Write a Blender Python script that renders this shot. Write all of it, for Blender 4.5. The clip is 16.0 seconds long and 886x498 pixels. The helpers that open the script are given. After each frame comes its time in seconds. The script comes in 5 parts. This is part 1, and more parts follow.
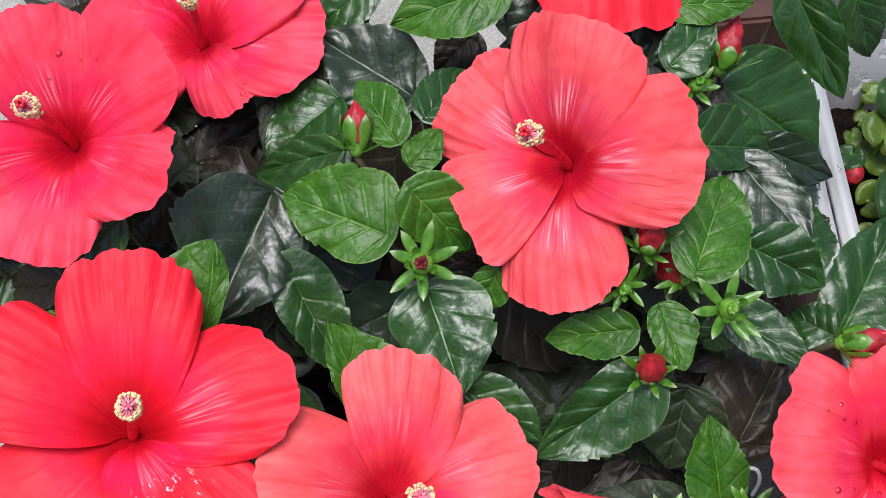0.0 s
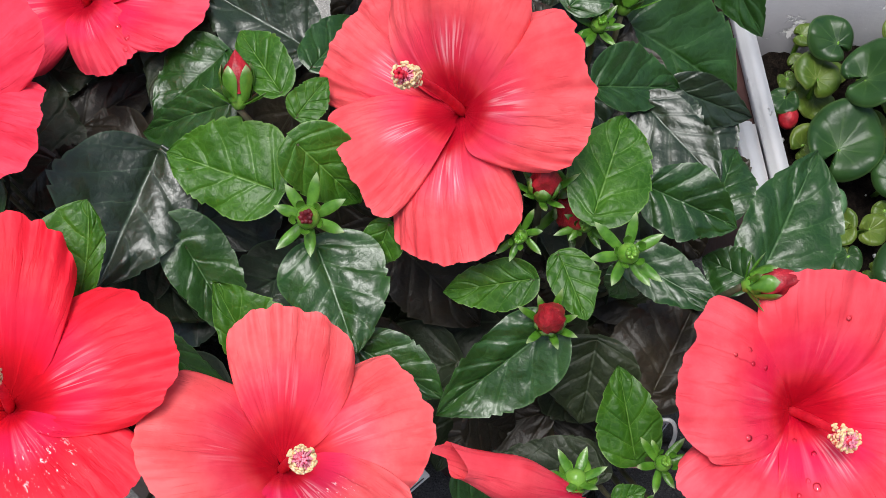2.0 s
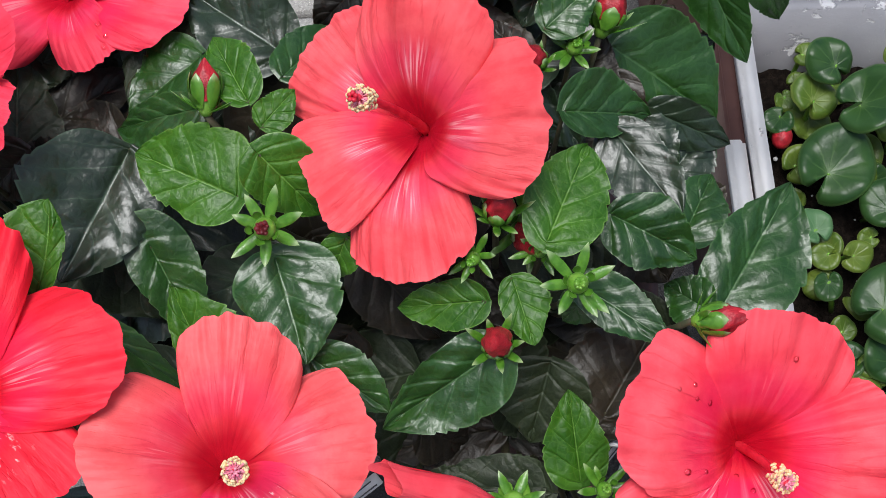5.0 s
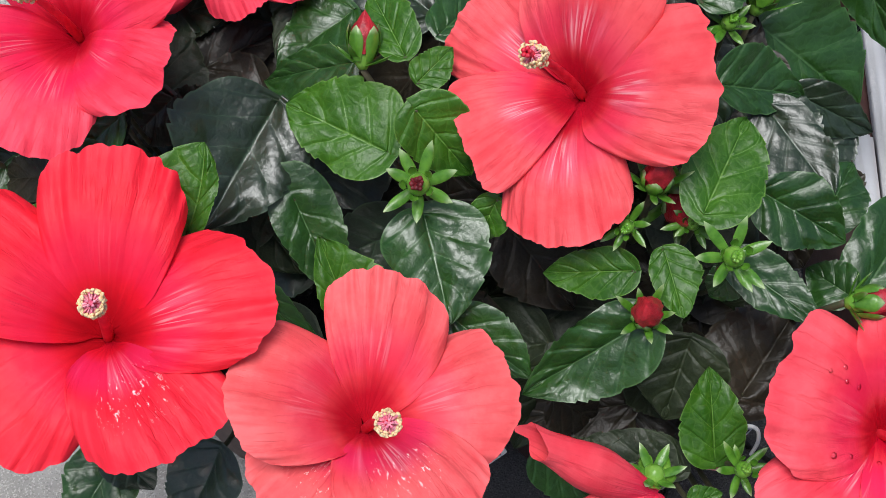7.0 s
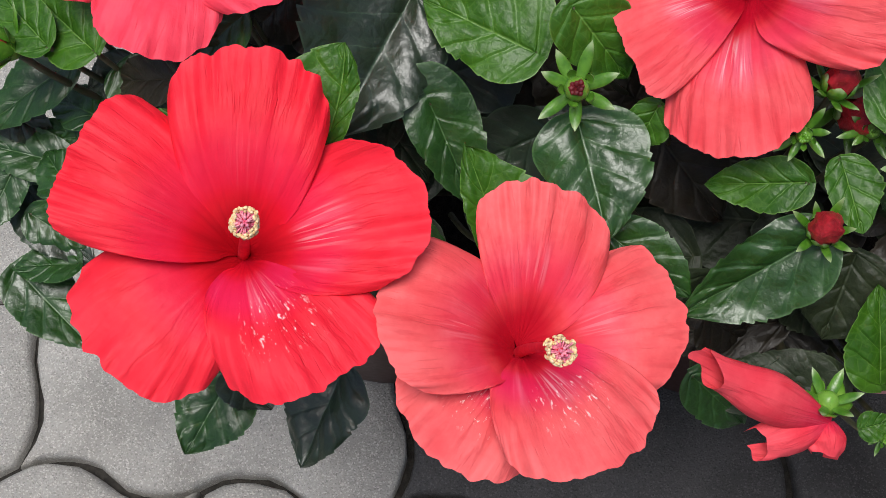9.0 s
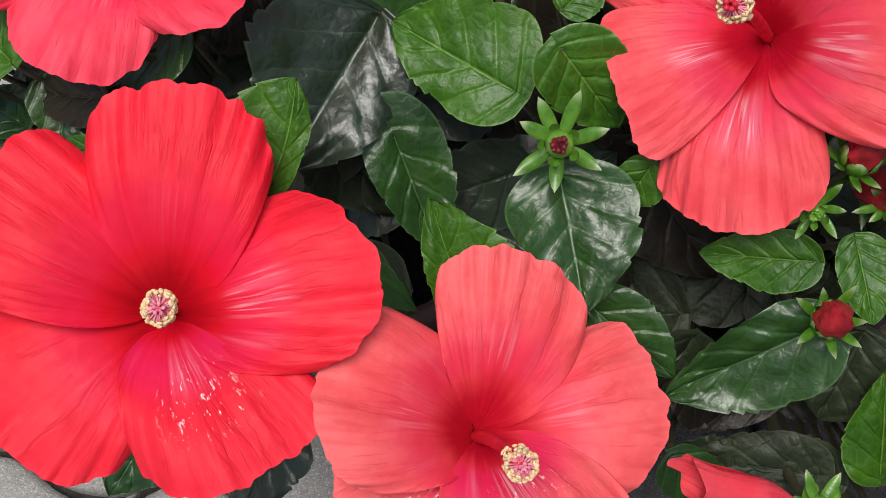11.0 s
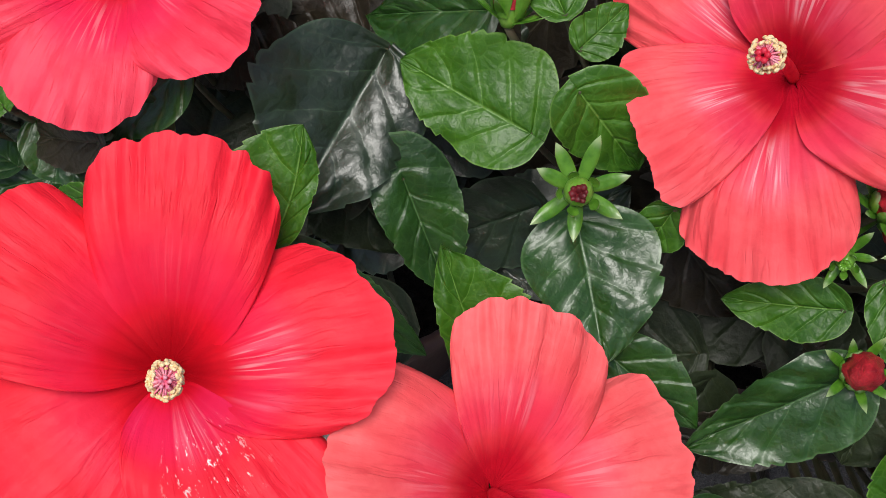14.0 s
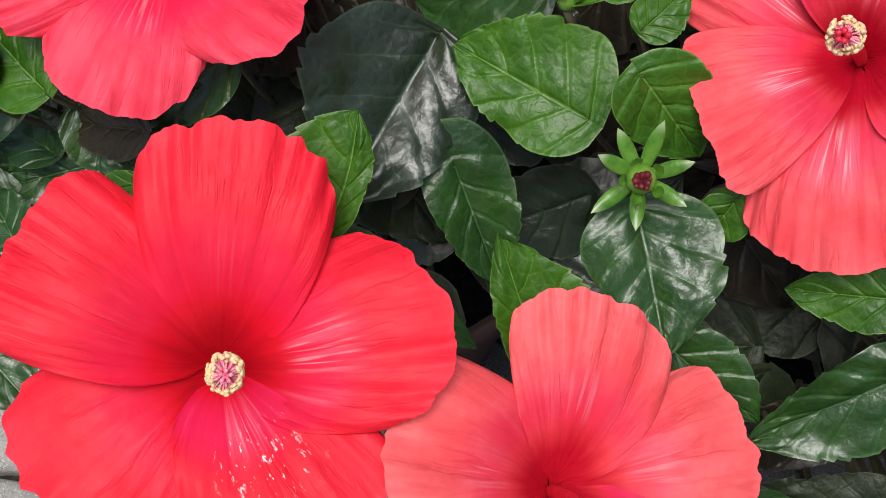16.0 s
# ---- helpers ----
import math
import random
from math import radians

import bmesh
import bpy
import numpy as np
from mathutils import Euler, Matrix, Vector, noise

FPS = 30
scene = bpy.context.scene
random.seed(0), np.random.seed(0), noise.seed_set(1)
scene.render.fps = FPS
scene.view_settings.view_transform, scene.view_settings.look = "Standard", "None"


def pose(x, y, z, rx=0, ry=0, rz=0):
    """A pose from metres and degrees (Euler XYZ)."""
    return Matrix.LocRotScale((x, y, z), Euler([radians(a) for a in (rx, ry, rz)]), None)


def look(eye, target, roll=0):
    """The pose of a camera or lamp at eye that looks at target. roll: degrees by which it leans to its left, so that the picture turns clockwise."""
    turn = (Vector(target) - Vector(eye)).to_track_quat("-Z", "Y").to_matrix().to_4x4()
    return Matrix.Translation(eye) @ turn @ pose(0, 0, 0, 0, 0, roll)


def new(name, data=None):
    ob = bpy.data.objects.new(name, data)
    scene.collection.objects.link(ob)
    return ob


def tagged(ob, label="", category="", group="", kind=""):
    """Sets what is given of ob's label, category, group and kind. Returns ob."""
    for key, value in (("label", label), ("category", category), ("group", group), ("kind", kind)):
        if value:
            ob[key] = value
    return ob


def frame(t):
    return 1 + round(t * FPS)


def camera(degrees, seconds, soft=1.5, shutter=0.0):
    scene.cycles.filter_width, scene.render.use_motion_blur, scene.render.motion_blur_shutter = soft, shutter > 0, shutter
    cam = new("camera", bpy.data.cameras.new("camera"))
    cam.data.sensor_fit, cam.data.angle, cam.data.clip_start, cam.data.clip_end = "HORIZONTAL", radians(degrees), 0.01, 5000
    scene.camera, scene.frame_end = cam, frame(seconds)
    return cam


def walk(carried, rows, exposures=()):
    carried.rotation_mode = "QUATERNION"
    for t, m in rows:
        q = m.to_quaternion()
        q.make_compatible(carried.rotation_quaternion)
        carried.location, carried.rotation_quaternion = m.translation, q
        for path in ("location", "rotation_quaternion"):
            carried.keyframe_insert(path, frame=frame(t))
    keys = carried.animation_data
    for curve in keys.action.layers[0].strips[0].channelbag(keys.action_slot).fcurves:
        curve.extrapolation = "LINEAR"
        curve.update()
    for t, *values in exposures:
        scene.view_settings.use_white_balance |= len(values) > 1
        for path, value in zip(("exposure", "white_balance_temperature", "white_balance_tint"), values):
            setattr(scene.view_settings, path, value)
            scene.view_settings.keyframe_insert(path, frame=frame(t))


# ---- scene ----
from mathutils import bvhtree

cam = camera(34, 16.0, soft=0.7)
PATH = [
    (0, -0.00007, -0.31804, 0.86897, 32.000, -0.000, 0.000),
    (0.5, 0.00246, -0.31384, 0.86866, 32.015, 0.345, -0.431),
    (1, 0.00276, -0.31115, 0.85936, 32.210, 0.678, -0.637),
    (1.5, 0.01480, -0.31665, 0.84910, 32.038, 0.882, -1.504),
    (2, 0.04107, -0.31393, 0.84326, 31.011, 0.865, -1.811),
    (2.5, 0.05848, -0.30801, 0.84682, 30.111, 1.063, -0.329),
    (3, 0.07964, -0.31186, 0.85352, 29.319, 0.878, -0.209),
    (3.2, 0.08751, -0.31330, 0.85629, 29.240, 0.842, -0.239),
    (5.3, 0.07042, -0.29765, 0.85849, 29.926, 0.672, 3.092),
    (5.5, 0.06187, -0.29927, 0.85520, 30.188, 0.636, 3.958),
    (6, 0.04518, -0.30195, 0.85408, 30.095, 0.497, 5.364),
    (6.5, 0.03940, -0.30601, 0.85301, 29.846, 0.280, 5.876),
    (7, 0.03437, -0.31197, 0.84639, 29.786, 0.502, 5.601),
    (7.5, 0.01698, -0.30787, 0.84519, 29.420, 0.461, 5.430),
    (8, -0.00937, -0.30696, 0.83406, 28.947, 0.704, 5.531),
    (8.2, -0.01900, -0.30770, 0.83140, 28.145, 0.797, 5.589),
    (10.3, -0.02552, -0.23653, 0.78342, 22.402, -0.651, 7.277),
    (10.5, -0.02718, -0.23145, 0.78150, 21.948, -1.078, 7.732),
    (11, -0.02062, -0.21295, 0.77818, 21.417, -0.709, 8.447),
    (11.5, -0.03157, -0.20378, 0.77436, 21.455, -0.941, 8.350),
    (12, -0.03206, -0.19887, 0.76935, 21.153, -1.031, 8.417),
    (12.5, -0.03170, -0.19697, 0.76869, 20.904, -1.183, 8.451),
    (13, -0.03198, -0.19398, 0.76961, 20.657, -1.117, 8.362),
    (13.5, -0.03190, -0.19097, 0.77064, 20.560, -1.263, 8.099),
    (14, -0.03344, -0.18704, 0.76863, 20.571, -1.156, 7.834),
    (14.5, -0.03581, -0.18318, 0.76756, 20.626, -1.246, 7.621),
    (15, -0.03801, -0.17939, 0.76568, 20.627, -1.064, 7.666),
    (15.5, -0.04401, -0.18251, 0.75911, 20.499, -0.894, 7.702),
    (16, -0.04977, -0.18635, 0.75564, 20.386, -1.046, 7.754),
]
walk(cam, [(t, pose(*p)) for t, *p in PATH], [(0.0, 0.48, 6150, 10), (3.0, 0.38, 6350, 10), (5.5, 0.36, 6150, 10), (8.0, 0.24, 6250, 10), (10.5, 0.11, 6550, 10), (16.0, 0.25, 6450, 10)])

# ---------------------------------------------------------------- light
world = bpy.data.worlds.new("sky")
scene.world = world
world.use_nodes = True
sky = world.node_tree.nodes.new("ShaderNodeTexSky")
sky.sky_type, sky.sun_disc = "NISHITA", False
sky.sun_elevation, sky.sun_rotation = radians(80), radians(-152)
sky.air_density, sky.dust_density, sky.ozone_density = 1.0, 4.0, 1.0
backing = world.node_tree.nodes["Background"]
backing.inputs["Strength"].default_value = 0.082
world.node_tree.links.new(sky.outputs[0], backing.inputs["Color"])
sun_data = bpy.data.lights.new("sun", "SUN")
sun_data.energy, sun_data.angle, sun_data.color = 2.25, radians(28), (1.0, 0.98, 0.95)
sun = new("sun", sun_data)
sun.matrix_world = look((-0.20, -0.40, 2.6), (0, 0, 0.2))

# ---------------------------------------------------------------- frame of the flower bed
SLOPE = radians(32)
BED_Z = 0.36


def bed(p):
    """A place on the sloping face of the plants: u to the right, v up the slope, w out of it."""
    u, v, w = p
    c, s = math.cos(SLOPE), math.sin(SLOPE)
    return Vector((u, c * v - s * w, BED_Z + s * v + c * w))


OUT = bed((0, 0, 1)) - bed((0, 0, 0))


def bed_way(p):
    return (bed(p) - bed((0, 0, 0))).normalized()


# ---------------------------------------------------------------- materials
class Nodes:
    """A short way to wire a node material."""

    def __init__(self, name, rough=0.5):
        self.mat = bpy.data.materials.new(name)
        self.mat.use_nodes = True
        self.tree = self.mat.node_tree
        self.bsdf = self.tree.nodes["Principled BSDF"]
        self.bsdf.inputs["Roughness"].default_value = rough

    def put(self, kind, inputs=None, **props):
        n = self.tree.nodes.new("ShaderNode" + kind)
        if "operation" in props:
            n.operation = props["operation"]
        if "interpolation_type" in props:
            n.interpolation_type = props["interpolation_type"]
        if "data_type" in props:
            n.data_type, n.blend_type = props["data_type"], props["blend_type"]
        if "feature" in props:
            n.feature = props["feature"]
        for k, v in (inputs or {}).items():
            self.wire(v, n.inputs[k])
        return n

    def wire(self, value, socket):
        if isinstance(value, bpy.types.NodeSocket):
            self.tree.links.new(value, socket)
        else:
            socket.default_value = value

    def math(self, op, a, b=0.0, c=0.0):
        return self.put("Math", {0: a, 1: b, 2: c}, operation=op).outputs[0]

    def smooth(self, value, low, high):
        return self.put("MapRange", {0: value, 1: low, 2: high}, interpolation_type="SMOOTHSTEP").outputs[0]

    def mix(self, fac, a, b, blend="MIX"):
        n = self.put("Mix", data_type="RGBA", blend_type=blend)
        self.wire(fac, n.inputs[0])
        self.wire(a if isinstance(a, bpy.types.NodeSocket) else (*a, 1), n.inputs[6])
        self.wire(b if isinstance(b, bpy.types.NodeSocket) else (*b, 1), n.inputs[7])
        return n.outputs[2]

    def noise(self, scale, detail=3, vector=None, rough=0.5):
        n = self.put("TexNoise", {"Scale": scale, "Detail": detail, "Roughness": rough})
        if vector is not None:
            self.wire(vector, n.inputs["Vector"])
        else:
            self.wire(self.put("TexCoord").outputs["Object"], n.inputs["Vector"])
        return n.outputs[0]

    def uv(self):
        s = self.put("SeparateXYZ", {0: self.put("TexCoord").outputs["UV"]})
        return s.outputs[0], s.outputs[1]

    def vec(self, x, y, z=0.0):
        return self.put("CombineXYZ", {0: x, 1: y, 2: z}).outputs[0]

    def random(self):
        return self.put("ObjectInfo").outputs["Random"]

    def finish(self, colour, rough=None, bump=None, strength=0.3, distance=0.001):
        self.wire(colour if isinstance(colour, bpy.types.NodeSocket) else (*colour, 1), self.bsdf.inputs["Base Color"])
        if rough is not None:
            self.wire(rough, self.bsdf.inputs["Roughness"])
        if bump is not None:
            b = self.put("Bump", {"Strength": strength, "Distance": distance, "Height": bump})
            self.tree.links.new(b.outputs[0], self.bsdf.inputs["Normal"])
        return self.mat


def leaf_material(name, base, light, vein, rough, veins=4.3, coat=0.25, spec=0.5):
    """A leaf blade: arched side veins and a fine net between them, quilted, with a thin pale margin."""
    n = Nodes(name)
    u, v = n.uv()
    side = n.math("ABSOLUTE", n.math("SUBTRACT", n.math("MULTIPLY", u, 2.0), 1.0))
    wob = n.math("MULTIPLY", n.math("SUBTRACT", n.noise(80, 2), 0.5), 0.34)
    arch = n.math("MULTIPLY", n.math("MULTIPLY", side, side), 0.35)
    phase = n.math("ADD", n.math("SUBTRACT", n.math("MULTIPLY", v, veins), n.math("SUBTRACT", n.math("MULTIPLY", side, 1.75), arch)), wob)
    near = n.math("ABSOLUTE", n.math("SUBTRACT", n.math("FRACT", phase), 0.5))
    thin = n.math("SUBTRACT", 0.034, n.math("MULTIPLY", side, 0.022))
    rib = n.math("SUBTRACT", 1.0, n.smooth(near, 0.0, thin))
    rib = n.math("MULTIPLY", rib, n.math("SUBTRACT", 1.0, n.smooth(side, 0.55, 0.95)))
    mid = n.math("SUBTRACT", 1.0, n.smooth(side, 0.006, n.math("SUBTRACT", 0.040, n.math("MULTIPLY", v, 0.022))))
    lines = n.math("MAXIMUM", n.math("MULTIPLY", rib, 0.75), mid)
    place = n.put("TexCoord").outputs["Object"]
    net = n.put("TexVoronoi", {"Scale": 230.0, "Vector": place, "Randomness": 1.0}, feature="DISTANCE_TO_EDGE").outputs[0]
    tiny = n.put("TexVoronoi", {"Scale": 640.0, "Vector": place}, feature="DISTANCE_TO_EDGE").outputs[0]
    cells = n.math("SUBTRACT", 1.0, n.smooth(net, 0.0, 0.09))
    big, fine = n.noise(45, 4), n.noise(900, 3)
    shade = n.mix(n.smooth(big, 0.3, 0.72), base, light)
    shade = n.mix(n.math("MULTIPLY", n.random(), 0.4), shade, light)
    shade = n.mix(n.math("MULTIPLY", n.smooth(near, 0.10, 0.42), 0.28), shade, tuple(c * 0.72 for c in base))
    shade = n.mix(n.math("MULTIPLY", cells, 0.13), shade, vein)
    blot = n.smooth(n.noise(25, 5, None, 0.65), 0.60, 0.72)
    shade = n.mix(n.math("MULTIPLY", blot, 0.35), shade, tuple(c * 0.55 for c in base))
    speck = n.smooth(n.noise(520, 2, None, 0.6), 0.70, 0.76)
    shade = n.mix(n.math("MULTIPLY", speck, 0.25), shade, vein)
    colour = n.mix(n.math("MULTIPLY", lines, 0.52), shade, vein)
    colour = n.mix(n.math("MULTIPLY", n.smooth(side, 0.955, 0.985), 0.5), colour, vein)
    pillow = n.math("ADD", n.math("MULTIPLY", n.smooth(near, 0.0, 0.16), 0.33), n.math("MULTIPLY", n.smooth(side, 0.0, 0.07), 0.3))
    height = n.math("ADD", n.math("ADD", pillow, n.math("MULTIPLY", fine, 0.05)), n.math("MULTIPLY", n.noise(130, 2), 0.15))
    height = n.math("ADD", height, n.math("ADD", n.math("MULTIPLY", n.smooth(net, 0.0, 0.40), 0.16), n.math("MULTIPLY", n.smooth(tiny, 0.0, 0.3), 0.035)))
    n.bsdf.inputs["Specular IOR Level"].default_value = spec
    n.bsdf.inputs["Coat Weight"].default_value = coat
    n.bsdf.inputs["Coat Roughness"].default_value = 0.34
    return n.finish(colour, n.math("ADD", rough, n.math("MULTIPLY", n.noise(120, 3), 0.3)), height, 0.58, 0.0018)


def petal_material(name, outer, pale, deep, flecks=0.0, white=0.35, eye_low=0.13, eye_high=0.38, blush=0.55):
    """A petal: a deep eye at its foot, pale rays beyond it, fine branching veins and a few short creases."""
    n = Nodes(name, 0.55)
    u, v = n.uv()
    off = n.math("ABSOLUTE", n.math("SUBTRACT", n.math("MULTIPLY", u, 2.0), 1.0))
    seed = n.math("MULTIPLY", n.random(), 40.0)
    warp = n.math("MULTIPLY", n.math("SUBTRACT", n.noise(60, 2), 0.5), 0.035)
    across = n.math("ADD", u, warp)
    hairs = n.noise(1.0, 3, n.vec(n.math("MULTIPLY", across, 40.0), n.math("MULTIPLY", v, 6.0), seed))
    veins = n.noise(1.0, 2, n.vec(n.math("MULTIPLY", u, 15.0), n.math("MULTIPLY", v, 1.1), seed))
    broad = n.noise(38, 5, None, 0.6)
    patch = n.noise(16, 2)
    # Pale patches: the petal's own lighter tone, with sheen put into the colour.
    colour = n.mix(n.math("ADD", n.math("MULTIPLY", n.smooth(broad, 0.32, 0.68), 0.66), n.math("MULTIPLY", n.smooth(v, 0.40, 0.95), 0.38)), outer, pale)
    dark = (outer[0] * 0.72, outer[1] * 0.35, outer[2] * 0.45)
    colour = n.mix(n.math("MULTIPLY", n.smooth(patch, 0.35, 0.75), 0.35), colour, outer)
    colour = n.mix(n.math("MULTIPLY", n.math("MULTIPLY", n.smooth(hairs, 0.56, 0.68), n.smooth(v, 0.30, 0.65)), 0.07), colour, dark)
    twigs = n.noise(1.0, 4, n.vec(n.math("MULTIPLY", across, 11.0), n.math("MULTIPLY", v, 1.5), n.math("ADD", seed, 11.0)), 0.5)
    branch = n.math("SUBTRACT", 1.0, n.smooth(n.math("ABSOLUTE", n.math("SUBTRACT", twigs, 0.5)), 0.0, 0.050))
    branch = n.math("MULTIPLY", n.math("MULTIPLY", branch, n.smooth(v, 0.25, 0.5)), n.smooth(n.noise(42, 2), 0.36, 0.60))
    colour = n.mix(n.math("MULTIPLY", branch, 0.27), colour, dark)
    rim = n.math("MULTIPLY", n.smooth(v, 0.955, 0.995), 0.30)
    colour = n.mix(rim, colour, pale)
    zone = n.math("MULTIPLY", n.smooth(v, eye_high - 0.12, eye_high), n.math("SUBTRACT", 1.0, n.smooth(v, eye_high + 0.02, eye_high + 0.36)))
    colour = n.mix(n.math("MULTIPLY", zone, blush), colour, (0.82, 0.022, 0.13))
    ray = n.math("SUBTRACT", veins, n.math("MULTIPLY", off, 0.30))
    streak = n.math("MULTIPLY", zone, n.smooth(ray, 0.42, 0.60))
    colour = n.mix(n.math("MULTIPLY", streak, n.math("MULTIPLY", white, 0.42)), colour, (0.98, 0.34, 0.46))
    fine = n.noise(1.0, 2, n.vec(n.math("MULTIPLY", u, 44.0), n.math("MULTIPLY", v, 2.2), n.math("ADD", seed, 3.0)))
    core = n.math("MULTIPLY", n.math("MULTIPLY", n.smooth(v, eye_high - 0.10, eye_high + 0.02), n.math("SUBTRACT", 1.0, n.smooth(v, eye_high + 0.05, eye_high + 0.30))), n.math("SUBTRACT", 1.0, n.smooth(off, 0.06, 0.30)))
    thread = n.math("MULTIPLY", core, n.smooth(fine, 0.50, 0.64))
    colour = n.mix(n.math("MULTIPLY", thread, n.math("MULTIPLY", white, 0.75)), colour, (1.0, 0.80, 0.82))
    reach = n.math("ADD", n.math("ADD", v, n.math("MULTIPLY", off, 0.05)), n.math("MULTIPLY", n.math("SUBTRACT", veins, 0.5), 0.16))
    eye = n.math("SUBTRACT", 1.0, n.smooth(reach, eye_low, eye_high))
    colour = n.mix(eye, colour, deep)
    halo = n.math("MULTIPLY", n.math("SUBTRACT", 1.0, n.smooth(reach, eye_high - 0.06, eye_high + 0.24)), 0.45)
    colour = n.mix(halo, colour, (outer[0] * 0.92, outer[1] * 0.2, outer[2] * 0.55))
    if flecks:
        dust = n.noise(1.0, 5, n.vec(n.math("MULTIPLY", u, 46.0), n.math("MULTIPLY", v, 14.0), seed), 0.7)
        where = n.math("MULTIPLY", n.math("MULTIPLY", n.smooth(v, 0.3, 0.45), n.math("SUBTRACT", 1.0, n.smooth(v, 0.58, 0.8))), n.math("SUBTRACT", 1.0, n.smooth(off, 0.15, 0.52)))
        colour = n.mix(n.math("MULTIPLY", n.math("MULTIPLY", where, n.smooth(dust, 0.585, 0.645)), flecks), colour, (1.0, 0.85, 0.82))
    ribs = n.noise(1.0, 3, n.vec(n.math("MULTIPLY", across, 22.0), n.math("MULTIPLY", v, 2.8), seed))
    height = n.math("ADD", n.math("MULTIPLY", veins, 0.4), n.math("SUBTRACT", n.math("ADD", n.math("MULTIPLY", hairs, 0.09), n.math("MULTIPLY", n.noise(150, 4), 0.45)), n.math("MULTIPLY", branch, 0.12)))
    height = n.math("ADD", height, n.math("MULTIPLY", n.math("MULTIPLY", ribs, n.smooth(v, 0.25, 0.8)), 0.38))
    fold = n.noise(1.0, 0, n.vec(n.math("MULTIPLY", across, 19.0), n.math("MULTIPLY", v, 1.2), n.math("ADD", seed, 7.0)))
    crease = n.math("SUBTRACT", 1.0, n.smooth(n.math("ABSOLUTE", n.math("SUBTRACT", fold, 0.5)), 0.0, 0.035))
    crease = n.math("MULTIPLY", n.math("MULTIPLY", crease, n.smooth(v, 0.40, 0.75)), n.smooth(n.noise(110, 1), 0.52, 0.66))
    height = n.math("SUBTRACT", height, n.math("MULTIPLY", crease, 0.12))
    # The shade of each crease is also put into the colour, faintly.
    colour = n.mix(n.math("MULTIPLY", crease, 0.08), colour, dark)
    n.bsdf.inputs["Specular IOR Level"].default_value = 0.24
    return n.finish(colour, n.math("ADD", 0.42, n.math("MULTIPLY", n.noise(160, 3), 0.3)), height, 0.6, 0.0018)


def bract_material():
    n = Nodes("green_bract", 0.3)
    u, v = n.uv()
    shade = n.mix(n.smooth(n.noise(240, 4), 0.3, 0.7), (0.050, 0.160, 0.011), (0.110, 0.265, 0.026))
    shade = n.mix(n.math("MULTIPLY", n.smooth(v, 0.72, 0.95), 0.6), shade, (0.46, 0.56, 0.30))
    return n.finish(shade, 0.30, n.math("ADD", n.noise(500, 3), n.noise(120, 2)), 0.3, 0.0008)


def plain(name, colour, other, rough, scale=200, bump=0.2, distance=0.0006, spec=0.5):
    n = Nodes(name, rough)
    big, fine = n.noise(scale, 4), n.noise(scale * 5, 3)
    shade = n.mix(n.smooth(big, 0.3, 0.7), colour, other)
    n.bsdf.inputs["Specular IOR Level"].default_value = spec
    return n.finish(shade, n.math("ADD", rough - 0.08, n.math("MULTIPLY", fine, 0.16)), n.math("ADD", big, n.math("MULTIPLY", fine, 0.5)), bump, distance)


LEAF = {
    # Dull deep green, darkened further: the shade among inner leaves is in its colour.
    "shade": leaf_material("shaded_deep_green_leaf", (0.015, 0.023, 0.009), (0.026, 0.038, 0.014), (0.070, 0.092, 0.050), 0.36, coat=0.05, spec=0.35),
    "bright": leaf_material("fresh_green_leaf", (0.023, 0.094, 0.004), (0.052, 0.155, 0.007), (0.17, 0.32, 0.06), 0.30, coat=0.04, spec=0.40),
    "mid": leaf_material("green_leaf", (0.010, 0.045, 0.005), (0.022, 0.082, 0.007), (0.08, 0.17, 0.05), 0.22, coat=0.50),
    "dark": leaf_material("dark_green_leaf", (0.012, 0.022, 0.010), (0.018, 0.037, 0.014), (0.055, 0.10, 0.05), 0.22, coat=0.65),
    # Bronze tone, with the shade inside the plants also put into the colour.
    "brown": leaf_material("shaded_bronze_leaf", (0.020, 0.015, 0.009), (0.032, 0.025, 0.013), (0.065, 0.058, 0.036), 0.30, coat=0.12, spec=0.40),
}
